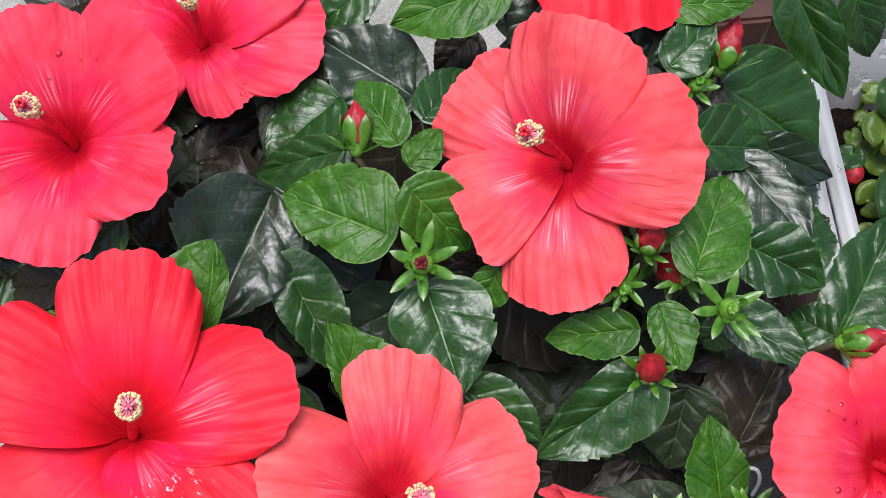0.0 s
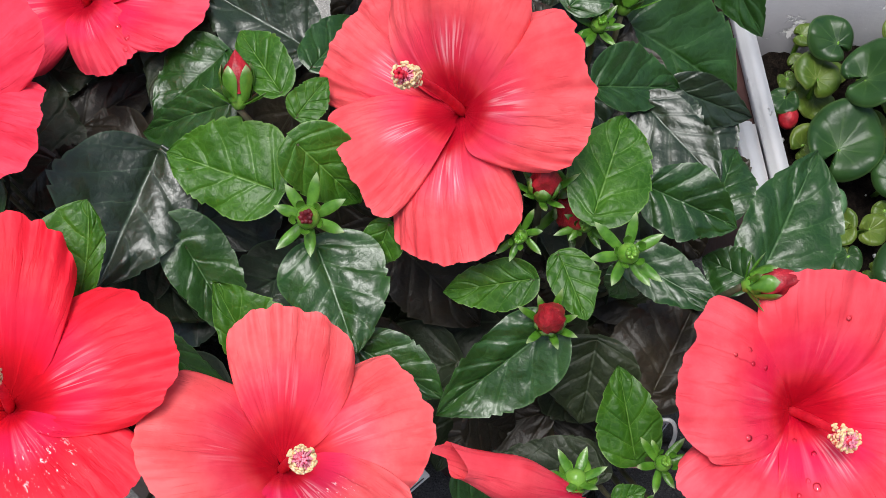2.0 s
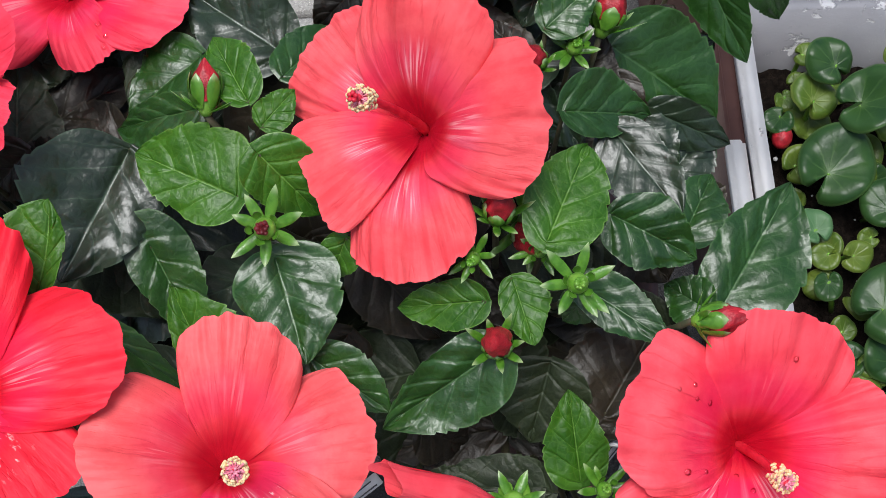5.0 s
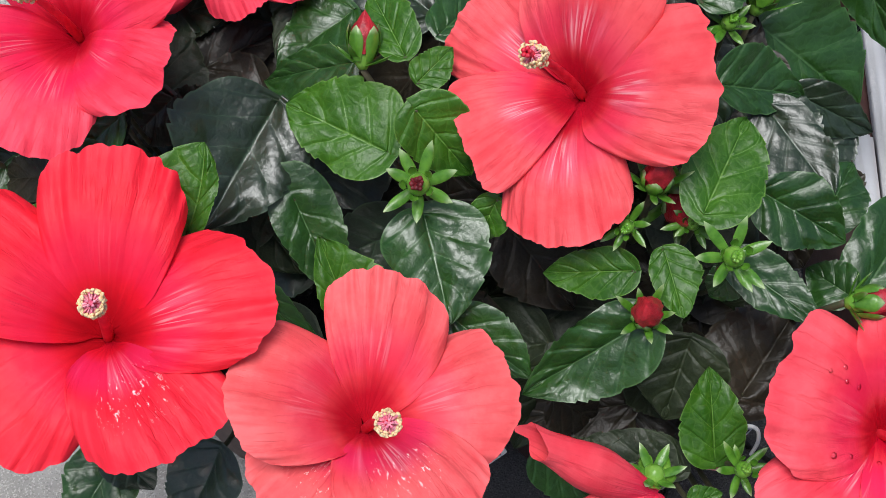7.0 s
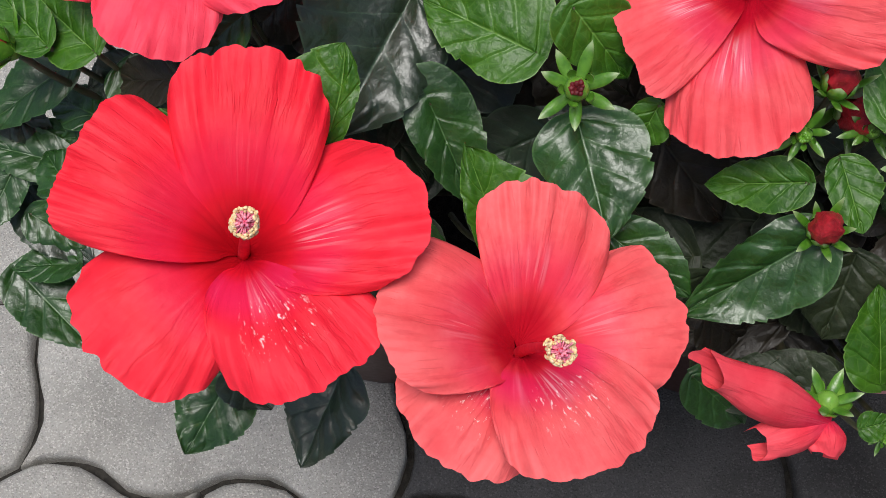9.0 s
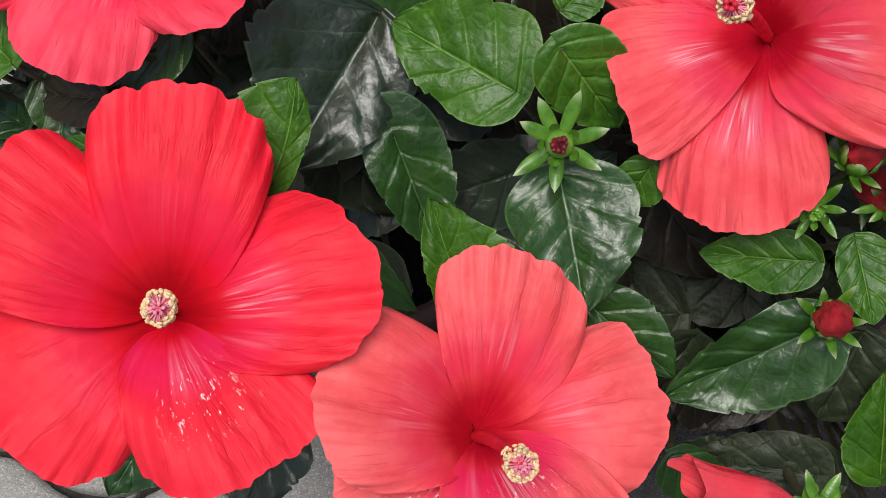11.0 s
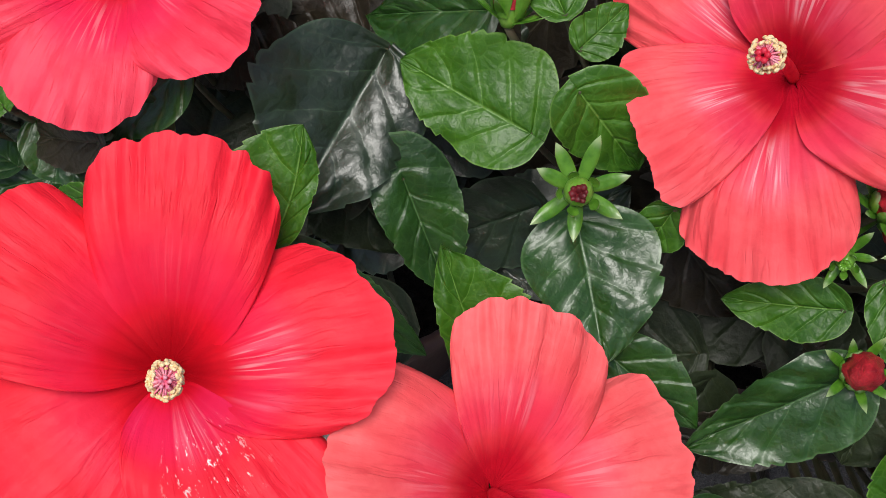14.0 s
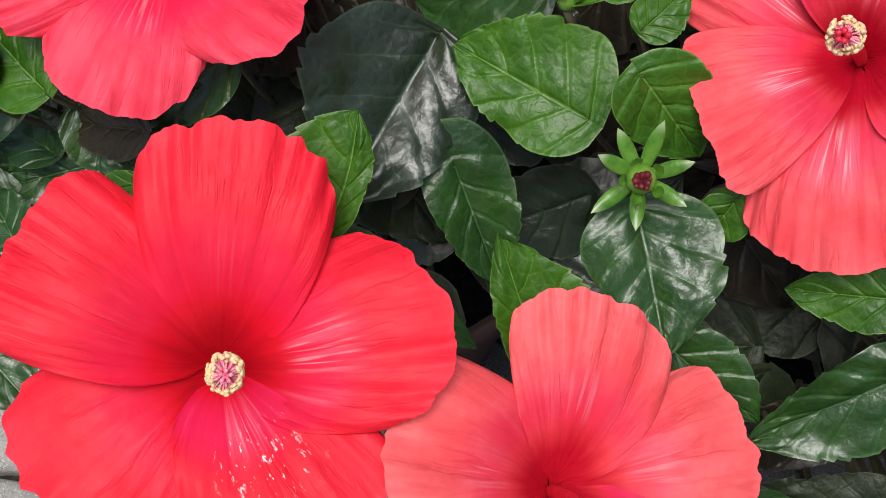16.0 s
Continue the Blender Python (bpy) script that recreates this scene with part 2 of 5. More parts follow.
PETAL = {
    "coral": petal_material("coral_petal", (0.72, 0.026, 0.044), (0.96, 0.145, 0.155), (0.38, 0.001, 0.020), 0.0, 0.70, 0.22, 0.37, 0.45),
    "salmon": petal_material("salmon_petal", (0.72, 0.036, 0.050), (0.96, 0.175, 0.175), (0.36, 0.001, 0.012), 0.0, 0.20, 0.20, 0.40, 0.30),
    "salmon_dusted": petal_material("salmon_petal_with_pollen", (0.72, 0.036, 0.052), (0.90, 0.160, 0.160), (0.34, 0.001, 0.018), 0.8, 0.75, 0.15, 0.30, 0.80),
    "scarlet": petal_material("scarlet_petal", (0.76, 0.004, 0.022), (0.94, 0.034, 0.058), (0.20, 0.001, 0.005), 0.0, 0.05, 0.13, 0.38, 0.3),
    "scarlet_flash": petal_material("scarlet_petal_with_pale_flash", (0.76, 0.004, 0.022), (0.94, 0.034, 0.058), (0.24, 0.001, 0.006), 0.0, 0.60, 0.13, 0.38, 0.4),
    "scarlet_dusted": petal_material("scarlet_petal_with_pollen", (0.76, 0.004, 0.024), (0.94, 0.032, 0.058), (0.34, 0.001, 0.018), 1.0, 0.50, 0.06, 0.24, 0.75),
    "rose": petal_material("rose_petal", (0.74, 0.016, 0.042), (0.95, 0.120, 0.145), (0.36, 0.001, 0.016), 0.0, 0.10, 0.20, 0.38, 0.45),
    "crimson": petal_material("crimson_rose_petal", (0.78, 0.012, 0.046), (0.94, 0.080, 0.130), (0.34, 0.001, 0.018), 0.0, 0.35, 0.18, 0.36, 0.55),
    "rose_streaked": petal_material("rose_petal_with_pale_streaks", (0.74, 0.016, 0.044), (0.95, 0.110, 0.140), (0.45, 0.001, 0.03), 0.0, 0.75, 0.12, 0.30, 0.8),
}
BRACT = bract_material()
SEPAL = plain("green_sepal", (0.11, 0.29, 0.022), (0.21, 0.40, 0.06), 0.30, 160)
STEM = plain("stem_bark", (0.05, 0.06, 0.025), (0.09, 0.075, 0.04), 0.6, 220)
BUD_RED = plain("red_bud", (0.26, 0.007, 0.014), (0.54, 0.022, 0.036), 0.45, 190, 0.6, 0.0012)
BUD_DARK = plain("maroon_bud", (0.075, 0.006, 0.008), (0.19, 0.012, 0.018), 0.5, 260, 0.6, 0.0012)
COLUMN = plain("red_column", (0.62, 0.008, 0.03), (0.76, 0.03, 0.06), 0.4, 200)
FILAMENT = plain("pink_filament", (0.80, 0.14, 0.26), (0.92, 0.42, 0.50), 0.5, 600)
ANTHER = plain("yellow_anther", (0.92, 0.62, 0.27), (0.97, 0.82, 0.52), 0.7, 900, 0.5)
STIGMA = plain("stigma", (0.60, 0.008, 0.03), (0.74, 0.04, 0.08), 0.5, 600)
THROAT = plain("dark_throat", (0.09, 0.001, 0.005), (0.16, 0.001, 0.008), 0.6, 300)
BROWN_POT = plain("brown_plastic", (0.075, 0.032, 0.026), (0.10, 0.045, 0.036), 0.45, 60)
SOIL = plain("potting_soil", (0.007, 0.005, 0.004), (0.022, 0.016, 0.012), 0.9, 240, 1.0, 0.006, 0.08)


def drop_material():
    n = Nodes("water_drop", 0.02)
    clear = n.put("BsdfTransparent").outputs[0]
    gloss = n.put("BsdfGlossy", {"Roughness": 0.06}).outputs[0]
    edge = n.put("Fresnel", {"IOR": 1.5}).outputs[0]
    mixed = n.put("MixShader", {0: edge, 1: clear, 2: gloss}).outputs[0]
    n.tree.links.new(mixed, n.tree.nodes["Material Output"].inputs[0])
    return n.mat


DROP = drop_material()
def paint(name, clean, dirty, chip=(0.33, 0.30, 0.27), bare=0.64):
    n = Nodes(name, 0.55)
    chips = n.noise(55, 6, None, 0.7)
    dirt = n.noise(14, 4)
    fine = n.noise(420, 3)
    colour = n.mix(n.smooth(dirt, 0.35, 0.75), clean, dirty)
    colour = n.mix(n.smooth(chips, bare, bare + 0.05), colour, chip)
    height = n.math("ADD", n.math("MULTIPLY", n.smooth(chips, bare - 0.02, bare + 0.06), -1.0), n.math("MULTIPLY", fine, 0.3))
    return n.finish(colour, 0.55, height, 0.6, 0.0012)


def paver_material(name, a, b):
    n = Nodes(name, 0.85)
    grit = n.put("TexVoronoi", {"Scale": 1250.0, "Vector": n.put("TexCoord").outputs["Object"]}).outputs[1]
    stain, grain = n.noise(22, 4), n.noise(700, 3)
    colour = n.mix(n.smooth(stain, 0.3, 0.7), a, b)
    colour = n.mix(n.math("MULTIPLY", n.random(), 0.3), colour, b)
    speck = n.put("SeparateColor", {0: grit}).outputs[0]
    colour = n.mix(n.math("MULTIPLY", n.smooth(speck, 0.75, 0.97), 0.7), colour, tuple(min(1, c * 1.45) for c in b))
    colour = n.mix(n.math("MULTIPLY", n.smooth(n.math("SUBTRACT", 0.3, speck), 0.12, 0.3), 0.55), colour, tuple(c * 0.55 for c in a))
    height = n.math("ADD", n.math("MULTIPLY", grain, 0.8), n.math("ADD", n.math("MULTIPLY", speck, 0.4), stain))
    return n.finish(colour, 0.85, height, 0.7, 0.002)


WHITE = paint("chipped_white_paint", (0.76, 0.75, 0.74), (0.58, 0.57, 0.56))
# White paint greyed so the back wall's shade sits in the colour; chips stay pale.
SHADED_WHITE = paint("shaded_white_paint", (0.33, 0.33, 0.35), (0.25, 0.25, 0.265), (0.62, 0.62, 0.63), 0.57)
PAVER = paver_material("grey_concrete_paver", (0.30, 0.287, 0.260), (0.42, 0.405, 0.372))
DARK_PAVER = paver_material("shaded_concrete_paver", (0.045, 0.043, 0.042), (0.085, 0.082, 0.08))
JOINT = plain("sandy_joint", (0.022, 0.020, 0.017), (0.05, 0.045, 0.038), 0.95, 180, 1.0, 0.004)
LABEL_WHITE = plain("white_plastic_label", (0.75, 0.76, 0.76), (0.66, 0.67, 0.67), 0.4, 80, 0.05)
TAG_PINK = plain("faded_pink_plastic", (0.62, 0.22, 0.26), (0.70, 0.34, 0.36), 0.5, 120, 0.1)
INK = plain("grey_ink", (0.08, 0.08, 0.085), (0.12, 0.12, 0.12), 0.6, 300, 0.0)


# ---------------------------------------------------------------- helpers for meshes
def mesh_from(name, verts, faces, uvs=None, smooth=True):
    me = bpy.data.meshes.new(name)
    me.from_pydata([tuple(v) for v in verts], [], faces)
    if uvs:
        layer = me.uv_layers.new(name="UVMap")
        flat = np.array([uvs[i] for f in faces for i in f], dtype=np.float32).ravel()
        layer.data.foreach_set("uv", flat)
    me.polygons.foreach_set("use_smooth", [smooth] * len(me.polygons))
    me.update()
    return me


def part_mesh(name, me, material, parent, label=""):
    ob = new(name, me)
    if not me.materials:
        me.materials.append(material)
    ob.parent = parent
    ob.matrix_parent_inverse = parent.matrix_world.inverted()
    return tagged(ob, label)


def part(name, bm, material, parent, label=""):
    me = bpy.data.meshes.new(name)
    bm.to_mesh(me)
    bm.free()
    me.polygons.foreach_set("use_smooth", [True] * len(me.polygons))
    return part_mesh(name, me, material, parent, label)


def tube(verts, faces, path, radii, sides=7, ends=2):
    """Adds a round, tapering tube along a path to lists of corners and faces."""
    start = len(verts)
    path = [Vector(p) for p in path]
    ref = Vector((0.31, 0.17, 0.93))
    for i, p in enumerate(path):
        way = (path[min(i + 1, len(path) - 1)] - path[max(i - 1, 0)]).normalized()
        a = way.cross(ref).normalized()
        b = way.cross(a)
        for k in range(sides):
            t = 2 * math.pi * k / sides
            verts.append(p + radii[i] * (math.cos(t) * a + math.sin(t) * b))
    for i in range(len(path) - 1):
        for k in range(sides):
            j = (k + 1) % sides
            faces.append((start + i * sides + k, start + i * sides + j, start + (i + 1) * sides + j, start + (i + 1) * sides + k))
    faces.append(tuple(start + k for k in reversed(range(sides))))
    if ends == 2:
        faces.append(tuple(start + (len(path) - 1) * sides + k for k in range(sides)))


def bow(a, b, lift, n=7):
    """Points from a to b along an arc that sags or rises by lift."""
    a, b, lift = Vector(a), Vector(b), Vector(lift)
    return [a.lerp(b, i / (n - 1)) + lift * (4 * (i / (n - 1)) * (1 - i / (n - 1))) for i in range(n)]


def ball(verts, faces, centre, radius, stretch=Vector((0, 0, 0)), n=6, m=5):
    start = len(verts)
    for i in range(m + 1):
        lat = math.pi * i / m
        for k in range(n):
            lon = 2 * math.pi * k / n
            d = Vector((math.sin(lat) * math.cos(lon), math.sin(lat) * math.sin(lon), math.cos(lat)))
            verts.append(Vector(centre) + radius * d + stretch * d.dot(stretch.normalized() if stretch.length else d))
    for i in range(m):
        for k in range(n):
            j = (k + 1) % n
            faces.append((start + i * n + k, start + (i + 1) * n + k, start + (i + 1) * n + j, start + i * n + j))


# ---------------------------------------------------------------- ground
def box_bm(size, at, bevel=0.002, turn=0.0):
    bm = bmesh.new()
    bmesh.ops.create_cube(bm, size=1.0, matrix=Matrix.Diagonal((*size, 1)))
    bmesh.ops.bevel(bm, geom=bm.edges[:], offset=bevel, segments=2, affect="EDGES")
    bmesh.ops.transform(bm, matrix=pose(*at, 0, 0, turn), verts=bm.verts[:])
    return bm


bm = bmesh.new()
bmesh.ops.create_grid(bm, x_segments=2, y_segments=2, size=60.0, matrix=pose(0, 0, -0.012))
me = bpy.data.meshes.new("ground")
bm.to_mesh(me)
bm.free()
me.materials.append(JOINT)
ground = tagged(new("ground", me), "dark sandy bed under the grey paving", "ground", kind="structure")

# ---------------------------------------------------------------- the two potted hibiscus plants
PLANTS = {}


def plant(key, foot, label):
    root = new("hibiscus_plant")
    root.location = foot
    bpy.context.view_layer.update()
    tagged(root, label, "flowering plant", "potted hibiscus plants")
    PLANTS[key] = (root, Vector(foot))


POT_H = 0.16
plant("left", (-0.10, 0.065, 0.006 + POT_H * 0.86), "hibiscus plant with large scarlet flowers and glossy dark green leaves")
plant("right", (0.085, 0.075, 0.006 + POT_H * 0.86), "hibiscus plant with coral flowers, red buds and toothed green leaves")


def twig(key, end, holder, name, thick=0.0011):
    """A stalk from the middle of the plant to the leaf or flower that it carries."""
    verts, faces = [], []
    foot = PLANTS[key][1]
    end = Vector(end)
    heart = foot.lerp(end, 0.62) + Vector((0, 0.01, -0.02))
    tube(verts, faces, bow(heart, end, (0, 0, -0.006 - 0.16 * max(0.0, (end - heart).length - 0.05)), 8), [thick * 1.5 - thick * 0.5 * i / 7 for i in range(8)], 6)
    part_mesh(name, mesh_from(name, verts, faces), STEM, holder)


def leaf_outline(s, peak, point):
    """How wide a leaf is at s from its foot to its tip: a round foot, a blunt (0) or drawn-out (1) tip."""
    if s <= peak:
        return max(0.0, 1 - ((peak - s) / peak) ** 2.2) ** 0.42
    x = (s - peak) / (1 - peak)
    return max(0.0, 1 - x ** (2.1 - 0.5 * point)) ** (0.5 + 0.5 * point)


def leaf_mesh(base, tip, halves, roll, curl, fold, seed, peak, point, heart, bend, along, quilt):
    rnd = random.Random(seed)
    base, tip = Vector(base), Vector(tip)
    axis = tip - base
    length = axis.length
    axis.normalize()
    face = (OUT - OUT.dot(axis) * axis).normalized()
    face = Matrix.Rotation(radians(roll), 3, axis) @ face
    side = axis.cross(face)
    fr = (-1.0, -0.96, -0.88, -0.78, -0.67, -0.56, -0.45, -0.34, -0.23, -0.12, -0.04, 0.0, 0.04, 0.12, 0.23, 0.34, 0.45, 0.56, 0.67, 0.78, 0.88, 0.96, 1.0)
    width = halves[0] + halves[1]
    wave, nv, teeth_n = rnd.uniform(0, 6.28), 4.3, rnd.uniform(6.5, 9.0)
    verts, uvs, faces = [], [], []
    for i in range(along + 1):
        s = i / along
        body = leaf_outline(s, peak, point)
        teeth = []
        for hand in (-1, 1):
            saw = (s * teeth_n + 1.1 * noise.noise(Vector((seed * 4.3, 5 * s, hand))) + hand * 0.3 + seed * 0.37) % 1.0
            cut = (1 - saw) ** 0.6 if saw > 0.12 else saw / 0.12
            wavy = 0.16 * noise.noise(Vector((seed * 2.1, 3.2 * s, 3.0 * hand)))
            strong = min(1.0, max(0.0, (s - 0.22) * 4)) * min(1.0, (1 - s) * 8)
            teeth.append(1.0 + wavy + 0.115 * (cut - 0.55) * strong)
        for f in fr:
            x = halves[f > 0] * body * f * (1.0 + (teeth[f > 0] - 1.0) * abs(f) ** 6)
            back = -heart * length * (abs(f) ** 1.6) * max(0.0, 1 - s / 0.6) ** 2  # heart-shaped foot
            gap = (s * nv - abs(f) * 1.5 + 0.11 + 0.5) % 1.0
            ripple = 0.035 * quilt * width * (4 * gap * (1 - gap)) ** 0.6 * min(1.0, 4 * abs(f)) * (1 - 0.55 * abs(f)) * min(1.0, 5 * (1 - s))
            edge = 0.040 * width * math.sin(9 * s + wave + (2 if f > 0 else 0)) * f * f
            lift = abs(x) * fold * 1.6 - curl * length * s * s + ripple + edge - 0.25 * curl * abs(x)
            lift += 0.050 * width * min(1.0, 3 * abs(f)) * noise.noise(Vector((seed * 3.7 + 2.6 * s, 1.7 * f + (5 if f > 0 else 0), 0.5)))
            lift += 0.020 * quilt * width * noise.noise(Vector((seed * 1.3 + 6 * s, 4.0 * f, 2.5)))
            lift += 0.007 * quilt * width * min(1.0, 5 * abs(f)) * noise.noise(Vector((seed * 2.3 + 15 * s, 9.0 * f, 4.5)))
            drift = bend * length * math.sin(math.pi * s)
            verts.append(base + axis * (s * length + back) + side * (x + drift) + face * lift)
            uvs.append((0.5 + 0.5 * f, s))
    m = len(fr)
    for i in range(along):
        for k in range(m - 1):
            faces.append((i * m + k, i * m + k + 1, (i + 1) * m + k + 1, (i + 1) * m + k))
    return mesh_from("leaf", verts, faces, uvs)


leaf_count = 0


def leaf(key, base, tip, width, kind, roll=0, curl=0.12, fold=0.1, peak=0.36, point=0.75, heart=0.08, bend=0.0, along=56, quilt=1.0):
    """A toothed leaf on its petiole. width: the whole of it, or its left and right half, seen from foot to tip."""
    global leaf_count
    leaf_count += 1
    a, b = bed(base), bed(tip)
    halves = width if isinstance(width, tuple) else (0.5 * width, 0.5 * width)
    me = leaf_mesh(a, b, halves, roll, curl, fold, leaf_count, peak, point, heart, bend, along, quilt)
    ob = part_mesh("leaf", me, LEAF[kind], PLANTS[key][0])
    twig(key, a, ob, "petiole")


def petal_mesh(throat, tip, face, left, right, twist, lift, seed, frill=0, rings=30, spokes=84):
    """left, right: how far round from the tip each shoulder lies, in degrees, and how far out it reaches."""
    rnd = random.Random(seed)
    axis = tip - throat
    length = axis.length
    axis.normalize()
    up = (face - face.dot(axis) * axis).normalized()
    side = axis.cross(up)
    shape = []
    for angle, out in (left, right):
        rest = 1 - 0.55 * out
        c1 = (1 - out - 0.1335 * rest) / 0.4749
        shape.append((radians(angle + 3) / 0.78, c1, rest - c1))
    p1, p2 = rnd.uniform(0, 6.28), rnd.uniform(0, 6.28)
    verts, uvs, faces = [], [], []
    for i in range(rings + 1):
        s = 0.006 + 0.994 * i / rings
        for k in range(spokes + 1):
            g = -1 + 2 * k / spokes
            half, c1, c2 = shape[g > 0]
            reach = 1 - c1 * g * g - c2 * g ** 8
            rim = (0.008 * math.sin(5 * g + p1) + 0.003 * math.sin(17 * g + p2)) * s ** 4
            a = half * g * (1 + 0.55 * (1 - s) ** 0.9) * (0.45 + 0.55 * min(1.0, s / 0.15) ** 1.5)
            cup = 0.075 * math.sin(math.pi * min(1, s * 1.02)) - 0.045 * s ** 3
            ruffle = (0.018 * math.sin(7 * g + p2) + 0.010 * math.sin(15 * g + p1)) * s ** 3 + 0.022 * noise.noise(Vector((seed * 4.1 + 12 * g, 2.0 * s, 8.3))) * s ** 5
            pleat = 0.036 * noise.noise(Vector((seed * 7.7 + 8 * g, 0.9 * s, 4.1))) * s ** 1.5 + 0.008 * noise.noise(Vector((seed * 3.3 + 19 * g, 1.5 * s, 6.1))) * s * s
            ruffle += 0.072 * s ** 1.3 * noise.noise(Vector((seed * 2.9 + 1.6 * g, 1.8 * s, 0.3))) + 0.018 * s * s * noise.noise(Vector((seed * 5.1 + 4.5 * g, 2.5 * s, 1.3)))
            rim += (0.020 * noise.noise(Vector((seed * 1.9 + 6.5 * g, 0.2, 7.3))) + 0.012 * noise.noise(Vector((seed * 1.1 + 15 * g, 0.7, 3.3)))) * s ** 6
            rim += 0.006 * noise.noise(Vector((seed * 0.9 + 34 * g, 0.4, 1.3))) * s ** 8
            rim -= 0.05 * max(0.0, noise.noise(Vector((seed * 0.7 + 11 * g, 2.7, 5.3))) - 0.30) * s ** 12
            if frill and g * frill > 0.1:
                near = min(1.0, (g * frill - 0.1) * 3)
                rim += near * (0.016 * math.sin(38 * g + p1) + 0.03 * noise.noise(Vector((13 * g, 1.3, seed)))) * s ** 8
                ruffle += near * 0.020 * math.sin(31 * g + p2) * s ** 6
            r = length * s * (reach * s + (1 - s) + rim)
            over = twist * 0.080 * g * s + lift * 0.050 * s ** 1.1 - 0.05 * g * g * s * s
            funnel = face * (-0.0155 * (1 - s) ** 3.2)
            verts.append(throat + axis * (r * math.cos(a)) + side * (r * math.sin(a)) + up * (length * (cup + ruffle + pleat + over)) + funnel)
            uvs.append((0.5 + 0.5 * g, s))
    m = spokes + 1
    for i in range(rings):
        for k in range(spokes):
            faces.append((i * m + k, i * m + k + 1, (i + 1) * m + k + 1, (i + 1) * m + k))
    return mesh_from("petal", verts, faces, uvs)


def pistil(parent, throat, end, face, seed, ripe):
    rnd = random.Random(seed)
    path = bow(throat - face * 0.017, end, (end - throat).cross(Vector((1, 0, 0))) * 0.04, 12)
    verts, faces = [], []
    tube(verts, faces, path, [0.0022 - 0.0008 * i / 11 for i in range(12)], 9)
    column = part_mesh("pistil", mesh_from("pistil", verts, faces), COLUMN, parent, "red pistil column")
    axis = (path[-1] - path[-3]).normalized()
    a = axis.cross(Vector((0.3, 0.5, 0.8))).normalized()
    b = axis.cross(a)
    verts, faces, fv, ff = [], [], [], []
    for k in range(150):
        t = rnd.uniform(0, 2 * math.pi) if k > 59 else 2 * math.pi * k / 60 + rnd.uniform(-0.1, 0.1)
        back = 0.002 + (rnd.uniform(0.0, 0.004) if k < 100 else rnd.uniform(0.004, 0.010))
        out = rnd.uniform(0.0031, 0.0048) if k < 100 else rnd.uniform(0.0030, 0.0046)
        root = path[-1] - axis * back
        spoke = a * math.cos(t) + b * math.sin(t)
        tipp = root + spoke * out + axis * 0.0015
        tube(fv, ff, [root, tipp], [0.00034, 0.00024], 4)
        bend = (axis.cross(spoke) * rnd.uniform(-1, 1) + axis * rnd.uniform(-0.6, 0.6)) * 0.0006
        ball(verts, faces, tipp, rnd.uniform(0.00042, 0.00070), bend, n=6, m=4)
    part_mesh("pollen_head", mesh_from("pollen_head", verts, faces), ANTHER, column, "pale yellow pollen anthers")
    part_mesh("filament_brush", mesh_from("filament_brush", fv, ff), FILAMENT, column, "pink star of fine filaments")
    verts, faces = [], []
    ball(verts, faces, path[-1] - axis * 0.0016, 0.0015, axis * 0.0004, 10, 7)
    for k in range(5):
        t = 2 * math.pi * k / 5
        tipp = path[-1] + axis * 0.0036 * ripe + (a * math.cos(t) + b * math.sin(t)) * 0.0013
        tube(verts, faces, [path[-1], tipp], [0.0005, 0.0004], 5)
        ball(verts, faces, tipp, 0.0004 + 0.0006 * ripe)
    part_mesh("stigma", mesh_from("stigma", verts, faces), STIGMA if ripe > 0.9 else FILAMENT, column, "five red stigma pads" if ripe > 0.9 else "pink stigma")


flower_count = 0
OPEN_PETALS = []


def flower(key, throat, stig, kind, label, petals):
    """A hibiscus flower: a green calyx with five petals round a long pistil."""
    global flower_count
    flower_count += 1
    root = PLANTS[key][0]
    c = bed(throat)
    tips = [bed(p[0]) for p in petals]
    face = Vector((0, 0, 0))
    for i in range(len(tips)):
        face += (tips[i] - c).normalized().cross((tips[(i + 1) % len(tips)] - c).normalized())
    face.normalize()
    if face.dot(OUT) < 0:
        face = -face
    verts, faces = [], []
    tube(verts, faces, [c - face * 0.044, c - face * 0.040, c - face * 0.030, c - face * 0.020], [0.0018, 0.005, 0.006, 0.005], 10)
    head = part_mesh("flower", mesh_from("flower", verts, faces), SEPAL, root, label)
    verts, faces = [], []
    tube(verts, faces, [c - face * 0.024, c - face * 0.0190, c - face * 0.0150, c - face * 0.0118], [0.0018, 0.0035, 0.0055, 0.0072], 18, 1)
    part_mesh("throat", mesh_from("throat", verts, faces), THROAT, head, "dark crimson throat")
    for i, p in enumerate(petals):
        me = petal_mesh(c, tips[i], face, p[1], p[2], p[3], p[4], flower_count * 10 + i, p[6] if len(p) > 6 else 0)
        OPEN_PETALS.append(bvhtree.BVHTree.FromPolygons([v.co.copy() for v in me.vertices], [tuple(f.vertices) for f in me.polygons]))
        part_mesh("petal", me, PETAL[p[5] if len(p) > 5 else kind], head)
    pistil(head, c, bed(stig), face, flower_count, 1.0 if kind in ("coral", "crimson") else 0.4)
    twig(key, c - face * 0.043, head, "stalk", 0.0016)
    return head


